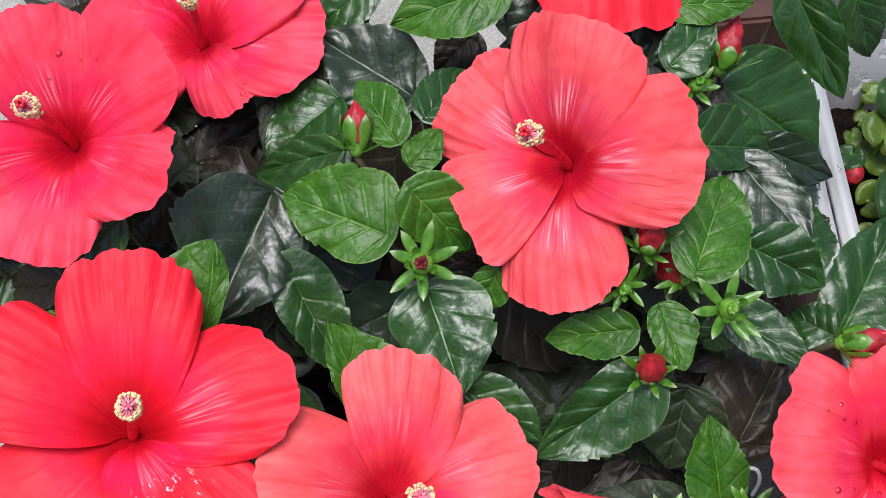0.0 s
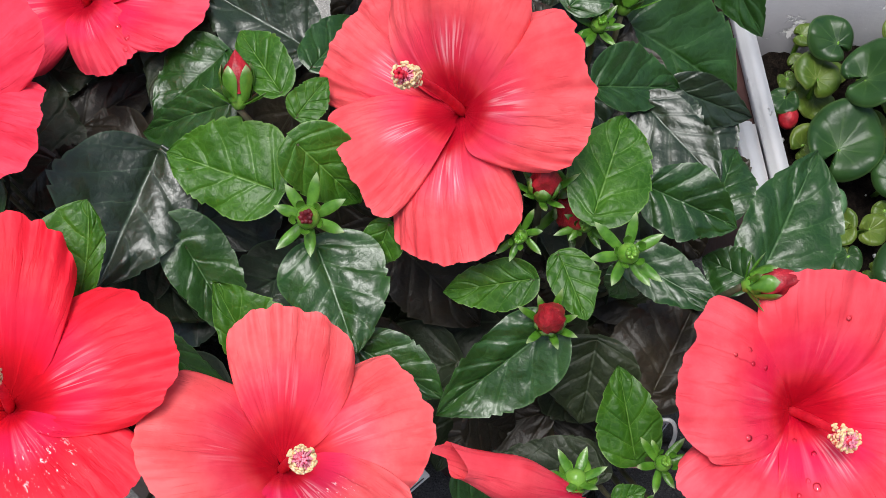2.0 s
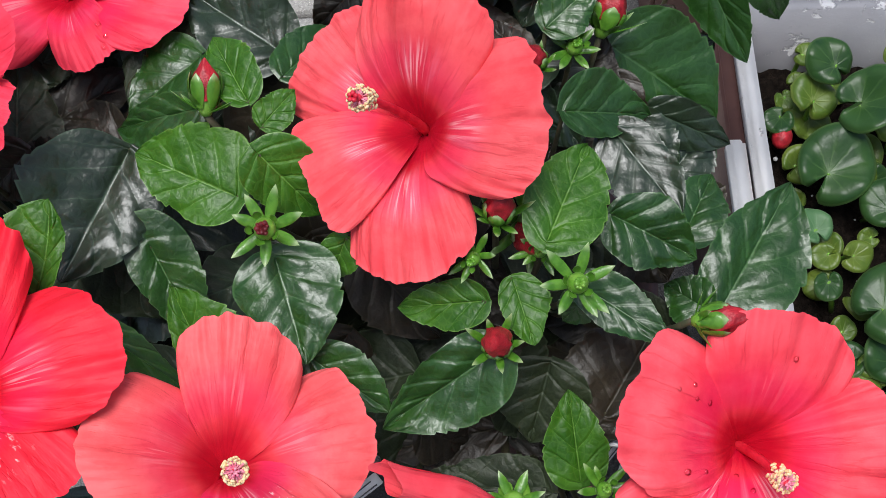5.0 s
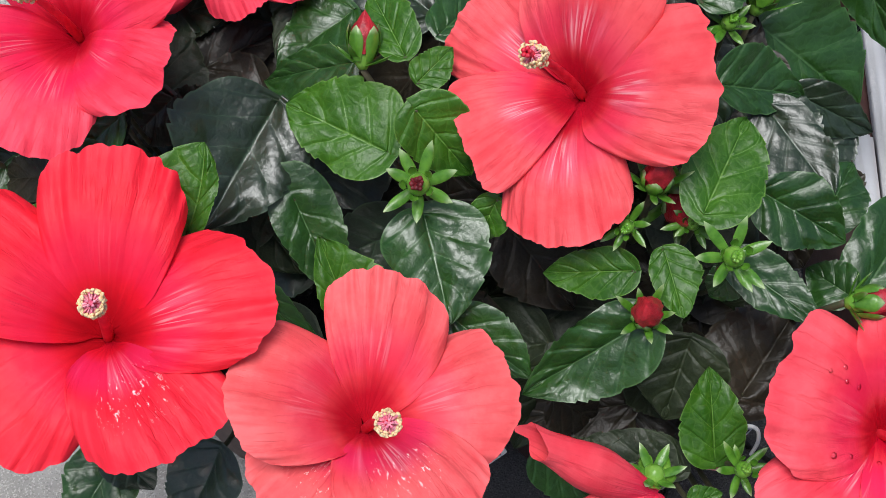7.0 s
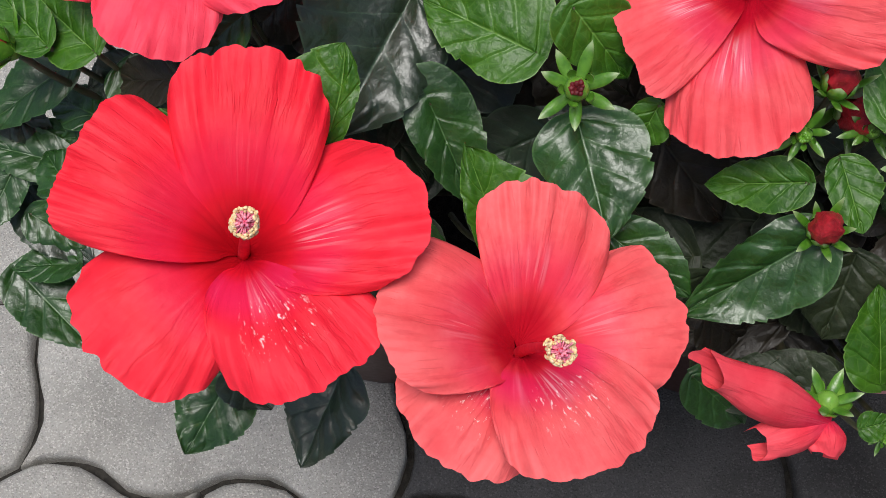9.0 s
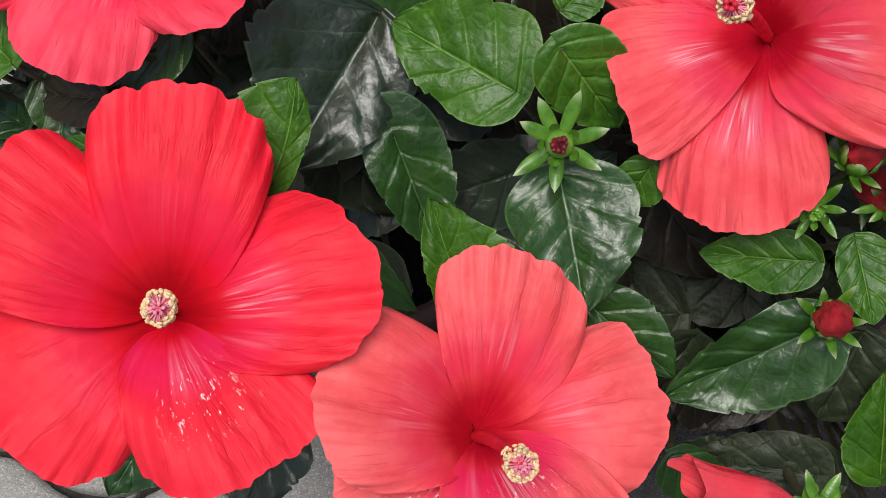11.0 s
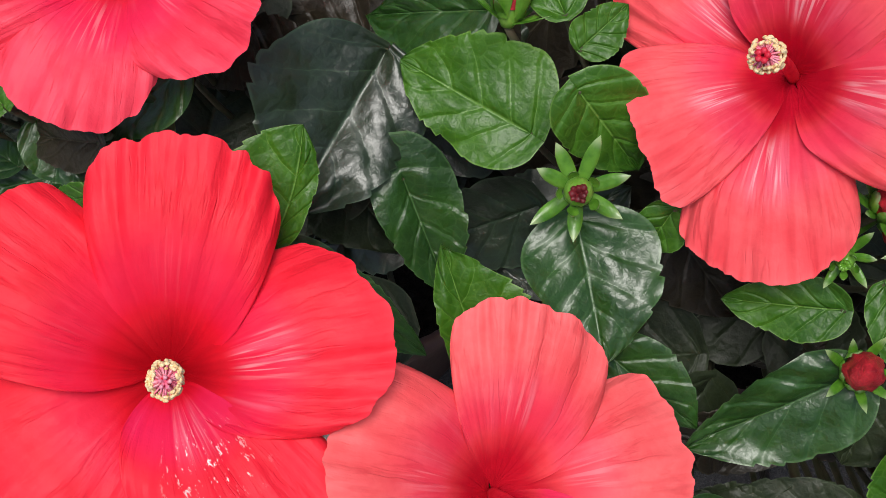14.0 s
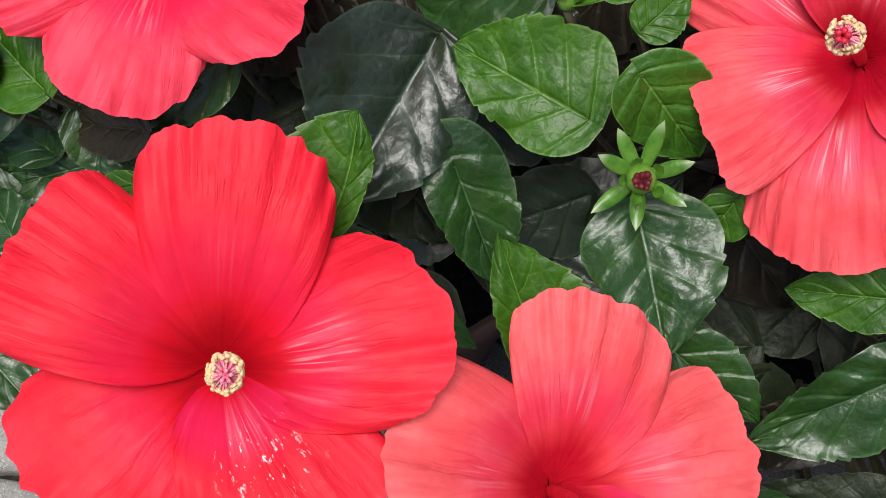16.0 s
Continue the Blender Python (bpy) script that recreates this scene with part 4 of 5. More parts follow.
leaf('right', (0.0527, -0.0920, -0.0400), (0.0741, -0.1053, -0.0600), 0.0262, 'brown', roll=0, curl=0.12, fold=0.1)
leaf('right', (0.0467, -0.1126, -0.0200), (0.0741, -0.1366, -0.0400), 0.0232, 'mid', roll=0, curl=0.12, fold=0.1)
leaf('right', (0.1081, -0.1234, -0.0000), (0.1208, -0.1189, -0.0000), 0.0115, 'bright', roll=0, curl=0.12, fold=0.1)
leaf('right', (0.1265, -0.1259, -0.0000), (0.1414, -0.1330, -0.0000), 0.0115, 'mid', roll=0, curl=0.12, fold=0.1)
leaf('right', (0.0891, -0.0744, -0.0500), (0.1092, -0.0999, -0.0600), 0.0302, 'shade', roll=0, curl=0.12, fold=0.1)
leaf('right', (0.1752, -0.0391, -0.0500), (0.1565, -0.0281, -0.0600), 0.0225, 'mid', roll=0, curl=0.12, fold=0.1)
leaf('right', (0.1180, -0.0311, -0.0000), (0.1092, -0.0427, -0.0100), 0.0162, 'mid', roll=0, curl=0.12, fold=0.1)
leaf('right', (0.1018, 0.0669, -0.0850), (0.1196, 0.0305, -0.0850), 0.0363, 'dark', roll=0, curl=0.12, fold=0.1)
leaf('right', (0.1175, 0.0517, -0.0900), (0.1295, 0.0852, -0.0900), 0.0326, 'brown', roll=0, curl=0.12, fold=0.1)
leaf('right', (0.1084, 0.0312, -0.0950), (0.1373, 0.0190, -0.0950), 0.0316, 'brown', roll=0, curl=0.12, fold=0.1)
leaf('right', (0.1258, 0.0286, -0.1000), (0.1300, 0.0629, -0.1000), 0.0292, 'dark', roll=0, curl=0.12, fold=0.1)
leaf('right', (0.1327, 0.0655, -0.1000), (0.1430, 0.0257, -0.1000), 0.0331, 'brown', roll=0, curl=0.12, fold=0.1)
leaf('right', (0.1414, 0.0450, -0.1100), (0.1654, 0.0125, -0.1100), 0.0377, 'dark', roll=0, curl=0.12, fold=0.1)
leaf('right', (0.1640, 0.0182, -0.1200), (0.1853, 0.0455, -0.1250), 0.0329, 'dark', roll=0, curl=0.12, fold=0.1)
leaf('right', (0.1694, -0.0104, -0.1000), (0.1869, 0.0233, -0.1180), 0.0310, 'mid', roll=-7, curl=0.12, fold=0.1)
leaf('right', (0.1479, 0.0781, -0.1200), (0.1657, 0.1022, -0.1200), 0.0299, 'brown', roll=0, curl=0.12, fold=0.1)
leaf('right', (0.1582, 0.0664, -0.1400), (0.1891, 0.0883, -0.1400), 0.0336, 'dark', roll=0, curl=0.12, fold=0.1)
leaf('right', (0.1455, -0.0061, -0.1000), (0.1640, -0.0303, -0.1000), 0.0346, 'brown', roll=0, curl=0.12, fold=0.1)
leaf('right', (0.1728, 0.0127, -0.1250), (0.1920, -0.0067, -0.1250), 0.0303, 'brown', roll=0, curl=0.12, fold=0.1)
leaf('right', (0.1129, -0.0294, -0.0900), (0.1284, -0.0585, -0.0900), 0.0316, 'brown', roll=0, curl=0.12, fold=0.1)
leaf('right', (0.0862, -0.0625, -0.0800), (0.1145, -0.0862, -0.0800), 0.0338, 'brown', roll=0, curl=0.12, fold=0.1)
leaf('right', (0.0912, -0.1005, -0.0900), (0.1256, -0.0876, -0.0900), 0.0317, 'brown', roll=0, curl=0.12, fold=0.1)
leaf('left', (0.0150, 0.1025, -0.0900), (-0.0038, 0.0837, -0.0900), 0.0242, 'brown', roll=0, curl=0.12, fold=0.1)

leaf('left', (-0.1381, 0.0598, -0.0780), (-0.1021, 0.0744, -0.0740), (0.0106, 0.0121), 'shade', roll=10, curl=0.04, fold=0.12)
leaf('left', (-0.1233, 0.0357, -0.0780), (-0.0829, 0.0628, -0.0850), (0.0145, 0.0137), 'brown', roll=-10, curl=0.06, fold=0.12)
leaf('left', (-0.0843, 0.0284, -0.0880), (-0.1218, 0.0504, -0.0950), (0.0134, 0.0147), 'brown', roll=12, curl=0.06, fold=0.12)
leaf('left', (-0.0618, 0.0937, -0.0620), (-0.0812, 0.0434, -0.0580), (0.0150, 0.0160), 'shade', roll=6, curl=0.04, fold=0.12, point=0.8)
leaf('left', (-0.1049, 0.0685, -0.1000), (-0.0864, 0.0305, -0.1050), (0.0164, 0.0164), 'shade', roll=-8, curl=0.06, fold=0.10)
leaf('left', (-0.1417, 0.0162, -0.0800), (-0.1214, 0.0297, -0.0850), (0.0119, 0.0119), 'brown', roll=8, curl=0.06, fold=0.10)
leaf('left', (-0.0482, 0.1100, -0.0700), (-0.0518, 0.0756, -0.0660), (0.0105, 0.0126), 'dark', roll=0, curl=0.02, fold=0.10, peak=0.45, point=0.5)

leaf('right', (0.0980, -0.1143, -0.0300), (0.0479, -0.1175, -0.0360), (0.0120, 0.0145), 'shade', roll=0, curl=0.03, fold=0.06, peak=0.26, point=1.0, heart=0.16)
calyx('right', (-0.0085, -0.0059, 0.0190), (0, 0.05, 1), 0.0170, 1)
calyx('right', (0.1132, -0.0237, 0.0260), (0.05, 0.1, 1), 0.0160)
calyx('right', (0.0991, -0.0125, 0.0060), (-0.1, -0.1, 1), 0.0110)
calyx('right', (0.1144, 0.0743, -0.0550), (0.2, 0.3, 1), 0.0140)
calyx('right', (0.0728, -0.0157, 0.0180), (-0.2, -0.3, 1), 0.0110)
calyx('right', (0.1278, -0.1085, -0.0000), (0.2, 0.3, 1), 0.0130)
calyx('right', (0.1201, -0.1280, -0.0100), (0, -0.2, 1), 0.0080)
bud('right', (0.0830, -0.0484, 0.0200), (0, 0.3, 1), 0.0088, 0.7)
bud('right', (-0.0361, 0.0459, -0.0000), (0, 1, 0.25), 0.0085, 1.75)
bud('right', (0.1292, 0.0889, -0.0680), (0.35, 1, 0.3), 0.0105, 1.1)
bud('right', (0.0823, 0.0029, 0.0200), (0.1, 0.5, 0.8), 0.0085)
bud('right', (0.1669, -0.0376, 0.0120), (1, 0.12, 0.25), 0.0088, 1.3)
bud('right', (0.0969, -0.0050, -0.0120), (0, -0.4, 1), 0.0120)
bud('left', (-0.2265, -0.0073, -0.0000), (-0.6, 0.2, 0.6), 0.0100)
bud('right', (0.0975, 0.0664, -0.0400), (-0.2, 0.4, 0.8), 0.0070)


def furled_petal(root, tip, wide, turns, seed, head):
    """A petal rolled lengthwise into a loose scroll, narrow at its foot, its free end ragged and flared."""
    axis = tip - root
    length = axis.length
    axis.normalize()
    c1 = axis.cross(OUT).normalized()
    c2 = c1.cross(axis)
    verts, uvs, faces = [], [], []
    rows, cols = 30, 44
    for i in range(rows + 1):
        s = i / rows
        body = (0.36 + 0.64 * math.sin(0.5 * math.pi * min(1.0, s / 0.55))) * (1 - 0.30 * max(0.0, s - 0.6) / 0.4)
        for k in range(cols + 1):
            g = k / cols
            t = math.pi / 2 + 2 * math.pi * turns * (g - 0.5) + 0.35 * s
            r = wide * body * (0.78 + 0.26 * g)
            r += wide * (0.16 * noise.noise(Vector((5 * g, 3 * s, seed))) + 0.05 * noise.noise(Vector((13 * g, 5 * s, seed + 4)))) * (0.3 + s)
            ragged = 0.085 * math.sin(6 * g + seed) + 0.10 * noise.noise(Vector((6 * g, 0.5, seed + 2)))
            bend = c2 * (-0.10 * length * s * s)
            verts.append(root + axis * (length * s * (1 + ragged * s ** 3)) + (c1 * math.cos(t) + c2 * math.sin(t) * 0.72) * r + bend)
            uvs.append((g, 0.45 + 0.53 * s))
    m = cols + 1
    for i in range(rows):
        for k in range(cols):
            faces.append((i * m + k, i * m + k + 1, (i + 1) * m + k + 1, (i + 1) * m + k))
    part_mesh("petal", mesh_from("petal", verts, faces, uvs), PETAL["rose"], head)


def fading_flower(key, neck, tips, label):
    """A flower past its day: a lime calyx from which furled petals hang."""
    root = PLANTS[key][0]
    a = bed(neck)
    up, s1, s2 = frame_of(bed_way((0.1, 0.7, 0.7)))
    s_down = bed_way((-0.15, 1.0, 0.0))
    verts, faces = [], []
    ball(verts, faces, a + up * 0.0012, 0.0046, up * 0.001, 16, 11)
    head = part_mesh("flower", mesh_from("flower", verts, faces), SEPAL, root, label)
    for q, (tip, wide, turns) in enumerate(tips):
        furled_petal(a - s_down * 0.006, bed(tip), wide, turns, q + 1, head)
    for k in range(5):
        t = 2 * math.pi * k / 5 + 0.5
        d = s1 * math.cos(t) + s2 * math.sin(t)
        verts, faces = [], []
        blade(verts, faces, a + d * 0.003 - up * 0.001, (d * 0.5 + up * 0.8).normalized(), d, 0.0085, 0.0028, 0.1)
        part_mesh("sepal", mesh_from("sepal", verts, faces, BLADE_UV), SEPAL, head)
    for k in range(6):
        t = 2 * math.pi * k / 6 + 0.3
        d = s1 * math.cos(t) + s2 * math.sin(t)
        verts, faces = [], []
        blade(verts, faces, a + up * 0.001, (d * 0.8 + up * 0.45).normalized(), up, 0.0135, 0.0017, 0.1)
        part_mesh("bract", mesh_from("bract", verts, faces, BLADE_UV), BRACT, head)
    twig(key, a - up * 0.004, head, "stalk", 0.0016)


fading_flower("right", (0.0907, -0.1118, 0.0170), [((0.0472, -0.0975, 0.0540), 0.0098, 1.15), ((0.0669, -0.1248, 0.0300), 0.0090, 0.80), ((0.0916, -0.1298, 0.0200), 0.0085, 0.85)], "faded rose-red hibiscus flower with furled petals")

# dense shaded foliage inside the two plants, most leaves coloured dark for that shade
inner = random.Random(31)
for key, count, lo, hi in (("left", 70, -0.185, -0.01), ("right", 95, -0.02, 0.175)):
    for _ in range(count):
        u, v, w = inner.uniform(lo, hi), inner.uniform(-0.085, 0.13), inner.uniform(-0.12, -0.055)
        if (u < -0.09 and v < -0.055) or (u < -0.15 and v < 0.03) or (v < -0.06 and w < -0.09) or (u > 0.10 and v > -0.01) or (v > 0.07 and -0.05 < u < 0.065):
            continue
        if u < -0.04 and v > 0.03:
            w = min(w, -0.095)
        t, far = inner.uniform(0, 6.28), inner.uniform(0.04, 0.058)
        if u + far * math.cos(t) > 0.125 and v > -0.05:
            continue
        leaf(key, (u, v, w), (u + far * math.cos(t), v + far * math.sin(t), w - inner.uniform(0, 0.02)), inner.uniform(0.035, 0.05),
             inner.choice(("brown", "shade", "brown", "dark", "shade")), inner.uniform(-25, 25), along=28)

for key in ("left", "right"):
    root, foot = PLANTS[key]
    for k in range(6):
        t = k * 1.05
        verts, faces = [], []
        tube(verts, faces, bow(foot + Vector((0.008 * math.cos(t), 0.008 * math.sin(t), -0.01)), foot + Vector((0.045 * math.cos(t), -0.03 + 0.04 * math.sin(t), 0.13)), (0, 0, 0.01), 8),
             [0.0042 - 0.0024 * i / 7 for i in range(8)], 8)
        part_mesh("branch", mesh_from("branch", verts, faces), STEM, root)


# ---------------------------------------------------------------- pots
def pot(x, y):
    root = new("plant_pot")
    root.location = (x, y, 0.004)
    bpy.context.view_layer.update()
    tagged(root, "dark brown plastic plant pot on the paving", "plant pot", "brown plant pots")
    prof = [(0.0, 0.0), (0.062, 0.0), (0.066, 0.004), (0.080, POT_H - 0.022), (0.085, POT_H - 0.022), (0.087, POT_H), (0.081, POT_H), (0.076, POT_H - 0.03), (0.062, 0.006), (0.0, 0.006)]
    verts, faces, n = [], [], 40
    for r, z in prof:
        for k in range(n):
            t = 2 * math.pi * k / n
            verts.append((x + r * math.cos(t), y + r * math.sin(t), 0.004 + z))
    for i in range(len(prof) - 1):
        for k in range(n):
            j = (k + 1) % n
            faces.append((i * n + k, i * n + j, (i + 1) * n + j, (i + 1) * n + k))
    part_mesh("shell", mesh_from("shell", verts, faces), BROWN_POT, root)
    verts, faces = [], []
    rnd = random.Random(5)
    for i in range(9):
        for k in range(n):
            t = 2 * math.pi * k / n
            r = 0.0765 * i / 8
            verts.append((x + r * math.cos(t), y + r * math.sin(t), 0.004 + POT_H * 0.86 + rnd.uniform(-0.002, 0.002)))
    for i in range(8):
        for k in range(n):
            j = (k + 1) % n
            faces.append((i * n + k, i * n + j, (i + 1) * n + j, (i + 1) * n + k))
    part_mesh("soil", mesh_from("soil", verts, faces), SOIL, root, "dark moist potting soil")


pot(-0.10, 0.065)
pot(0.085, 0.075)

# ---------------------------------------------------------------- white planter with round-leaved plants
def board(parent, name, size, at, turn=0.0, bevel=0.0025):
    return part(name, box_bm(size, at, bevel, turn), WHITE, parent)


planter = new("planter_box")
planter.location = (0.37, 0.09, 0.0)
bpy.context.view_layer.update()
tagged(planter, "white-painted wooden planter box with chipped rim", "planter")
TURN = 3.0
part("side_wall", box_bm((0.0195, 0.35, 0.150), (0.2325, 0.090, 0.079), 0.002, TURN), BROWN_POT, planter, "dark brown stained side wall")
board(planter, "rim_strip", (0.0105, 0.35, 0.014), (0.2372, 0.090, 0.1615), TURN)
board(planter, "rim_strip", (0.0112, 0.26, 0.012), (0.2272, 0.045, 0.1585), TURN)
part("back_wall", box_bm((0.37, 0.013, 0.165), (0.415, 0.277, 0.0865), 0.0025, TURN), SHADED_WHITE, planter, "chipped white back wall, greyed for its shade")
board(planter, "front_wall", (0.345, 0.013, 0.165), (0.416, -0.080, 0.0865), TURN)
board(planter, "side_wall", (0.0115, 0.33, 0.165), (0.590, 0.100, 0.0865), TURN)
part("inner_board", box_bm((0.030, 0.012, 0.060), (0.3515, 0.2607, 0.128), 0.002, 40), BROWN_POT, planter, "dark brown wooden board inside the planter")
rnd = random.Random(12)
verts, faces = [], []
NX, NY = 44, 44
for i in range(NX):
    for j in range(NY):
        verts.append((0.243 + 0.325 * i / (NX - 1), -0.070 + 0.335 * j / (NY - 1), 0.112 + rnd.uniform(-0.004, 0.004)))
for i in range(NX - 1):
    for j in range(NY - 1):
        faces.append((i * NY + j, (i + 1) * NY + j, (i + 1) * NY + j + 1, i * NY + j + 1))
part_mesh("soil", mesh_from("soil", verts, faces), SOIL, planter, "dark damp planting soil")

bedding = new("bedding_plant")
bedding.location = (0.36, 0.12, 0.10)
bpy.context.view_layer.update()
tagged(bedding, "round-leaved green bedding plants in the white planter", "bedding plant")
round_count = 0


def waxy_material(name, base, light, vein, rough):
    """A thick waxy blade: faint veins that run out from its stalk, and a paler margin."""
    n = Nodes(name, rough)
    u, v = n.uv()
    spread = n.math("MULTIPLY", u, 9.0)
    wob = n.math("MULTIPLY", n.math("SUBTRACT", n.noise(120, 2), 0.5), 0.35)
    near = n.math("ABSOLUTE", n.math("SUBTRACT", n.math("FRACT", n.math("ADD", spread, wob)), 0.5))
    rib = n.math("SUBTRACT", 1.0, n.smooth(near, 0.02, 0.14))
    rib = n.math("MULTIPLY", rib, n.math("SUBTRACT", 1.0, n.smooth(v, 0.35, 0.9)))
    shade = n.mix(n.smooth(n.noise(60, 4), 0.3, 0.7), base, light)
    shade = n.mix(n.math("MULTIPLY", n.random(), 0.5), shade, light)
    shade = n.mix(n.math("MULTIPLY", n.math("SUBTRACT", 1.0, n.smooth(v, 0.0, 0.25)), 0.6), shade, vein)
    shade = n.mix(n.math("MULTIPLY", rib, 0.30), shade, vein)
    shade = n.mix(n.math("MULTIPLY", n.smooth(v, 0.93, 0.98), 0.55), shade, vein)
    height = n.math("ADD", n.math("MULTIPLY", n.smooth(near, 0.0, 0.2), 0.3), n.math("ADD", n.noise(160, 3), n.math("MULTIPLY", n.noise(900, 2), 0.15)))
    n.bsdf.inputs["Coat Weight"].default_value = 0.08
    n.bsdf.inputs["Coat Roughness"].default_value = 0.35
    n.bsdf.inputs["Specular IOR Level"].default_value = 0.35
    return n.finish(shade, n.math("ADD", rough, n.math("MULTIPLY", n.noise(150, 3), 0.25)), height, 0.35, 0.0012)


ROUND = {
    "round": waxy_material("waxy_green_leaf", (0.014, 0.048, 0.012), (0.030, 0.080, 0.016), (0.085, 0.16, 0.045), 0.26),
    "lime": waxy_material("waxy_lime_leaf", (0.045, 0.105, 0.010), (0.110, 0.165, 0.020), (0.19, 0.25, 0.06), 0.28),
    "grey": waxy_material("waxy_grey_green_leaf", (0.052, 0.130, 0.050), (0.080, 0.180, 0.070), (0.15, 0.26, 0.12), 0.42),
}


def round_leaf(at, width, facing, kind, turn):
    """A fleshy, round, cupped leaf, notched where its stalk meets it."""
    global round_count
    round_count += 1
    rnd = random.Random(300 + round_count)
    n, a, b = frame_of(Vector(facing))
    c = Vector(at)
    spin = radians(turn)
    dome, wave, deep = rnd.uniform(0.16, 0.34), rnd.uniform(0.04, 0.09), rnd.uniform(0.6, 0.9)
    verts, uvs, faces = [], [], []
    seats, turns = 11, 40
    for i in range(seats + 1):
        s = i / seats
        for k in range(turns):
            t = 2 * math.pi * k / turns
            away = math.pi - abs(t - math.pi)
            notch = 1 - deep * math.exp(-(away / 0.12) ** 2)
            r = 0.52 * width * s * (1 + (notch - 1) * s ** 0.6) * (1 + 0.045 * math.sin(2 * t + wave * 90))
            lift = width * (dome * s ** 1.6 - 0.20 * s ** 5 + wave * math.sin(3 * t + 40 * wave) * s * s + 0.012 * math.sin(9 * t) * s * s)
            lift -= 0.10 * width * math.exp(-(away / 0.5) ** 2) * s
            q = t + spin
            stalk = (a * math.cos(spin) + b * math.sin(spin)) * (0.16 * width * (1 - s))
            verts.append(c + stalk + (a * math.cos(q) + b * math.sin(q)) * r + n * lift)
            uvs.append((k / turns, s))
    for i in range(seats):
        for k in range(turns):
            j = (k + 1) % turns
            faces.append((i * turns + k, (i + 1) * turns + k, (i + 1) * turns + j, i * turns + j))
    rim = [verts[seats * turns + k] - n * 0.0011 for k in range(turns)]
    start = len(verts)
    verts += rim
    uvs += [(k / turns, 1.0) for k in range(turns)]
    for k in range(turns):
        j = (k + 1) % turns
        faces.append((seats * turns + k, start + k, start + j, seats * turns + j))
    blade_ob = part_mesh("leaf", mesh_from("leaf", verts, faces, uvs), ROUND[kind], bedding)
    foot = Vector((c.x + rnd.uniform(-0.012, 0.012), c.y + rnd.uniform(-0.004, 0.02), 0.108))
    verts, faces = [], []
    tube(verts, faces, bow(foot, c + (a * math.cos(spin) + b * math.sin(spin)) * 0.16 * width, (0, 0, 0.004), 5), [0.0018, 0.0017, 0.0016, 0.0015, 0.0014], 6)
    part_mesh("petiole", mesh_from("petiole", verts, faces), SEPAL, blade_ob)


round_leaf((0.2804, 0.1674, 0.1500), 0.0453, (-0.05, -0.35, 1), 'round', 60)
round_leaf((0.2985, 0.1964, 0.1720), 0.0398, (-0.45, -0.2, 1), 'round', 20)
round_leaf((0.2778, 0.2272, 0.1700), 0.0279, (0.1, -0.5, 1), 'round', 150)
round_leaf((0.2718, 0.2151, 0.1520), 0.0276, (0.25, -0.3, 1), 'lime', 80)
round_leaf((0.2730, 0.2546, 0.1400), 0.0153, (0, -0.3, 1), 'lime', 10)
round_leaf((0.3153, 0.2001, 0.1500), 0.0267, (0.5, -0.5, 1), 'lime', 170)
round_leaf((0.2522, 0.2057, 0.1380), 0.0177, (-0.2, -0.2, 1), 'round', 250)
round_leaf((0.2581, 0.2234, 0.1340), 0.0131, (0.1, -0.3, 1), 'lime', 300)
round_leaf((0.2669, 0.2399, 0.1320), 0.0118, (-0.3, -0.3, 1), 'lime', 40)
round_leaf((0.3077, 0.1436, 0.1480), 0.0298, (-0.5, -0.3, 1), 'round', 110)
round_leaf((0.3226, 0.1587, 0.1600), 0.0277, (0.3, -0.5, 1), 'round', 200)
round_leaf((0.2655, 0.1311, 0.1400), 0.0214, (0.1, -0.2, 1), 'grey', 130)
round_leaf((0.2699, 0.0912, 0.1420), 0.0165, (-0.1, -0.3, 1), 'round', 280)
round_leaf((0.3008, 0.0717, 0.1600), 0.0459, (-0.25, -0.15, 1), 'round', 35)
round_leaf((0.3157, 0.0970, 0.1500), 0.0239, (0.4, -0.2, 1), 'lime', 70)
round_leaf((0.2998, 0.0501, 0.1380), 0.0279, (0.2, -0.5, 1), 'round', 160)
round_leaf((0.2901, 0.1142, 0.1360), 0.0187, (0.3, -0.4, 1), 'lime', 20)
round_leaf((0.2721, 0.1145, 0.1340), 0.0162, (-0.2, -0.3, 1), 'lime', 220)
round_leaf((0.2903, 0.0867, 0.1300), 0.0179, (0.2, -0.3, 1), 'lime', 330)
round_leaf((0.2994, 0.1299, 0.1300), 0.0125, (0, -0.5, 1), 'lime', 200)
round_leaf((0.2909, 0.0480, 0.1320), 0.0137, (-0.3, -0.4, 1), 'lime', 140)
round_leaf((0.3098, 0.0416, 0.1340), 0.0161, (0.3, -0.4, 1), 'lime', 250)
round_leaf((0.2792, 0.0715, 0.1280), 0.0146, (0.1, -0.3, 1), 'lime', 90)
round_leaf((0.3247, 0.2467, 0.1500), 0.0171, (0.2, -0.4, 1), 'lime', 120)
round_leaf((0.3323, 0.2241, 0.1400), 0.0164, (0.2, -0.3, 1), 'lime', 310)
round_leaf((0.3446, 0.2024, 0.1520), 0.0300, (0.1, -0.3, 1), 'round', 60)
round_leaf((0.3416, 0.1399, 0.1500), 0.0290, (0.2, -0.3, 1), 'round', 180)
round_leaf((0.3388, 0.0840, 0.1500), 0.0299, (0, -0.3, 1), 'round', 15)
round_leaf((0.3652, 0.2353, 0.1580), 0.0297, (-0.2, -0.3, 1), 'round', 120)
round_leaf((0.3272, 0.0540, 0.1400), 0.0186, (0, -0.3, 1), 'lime', 120)

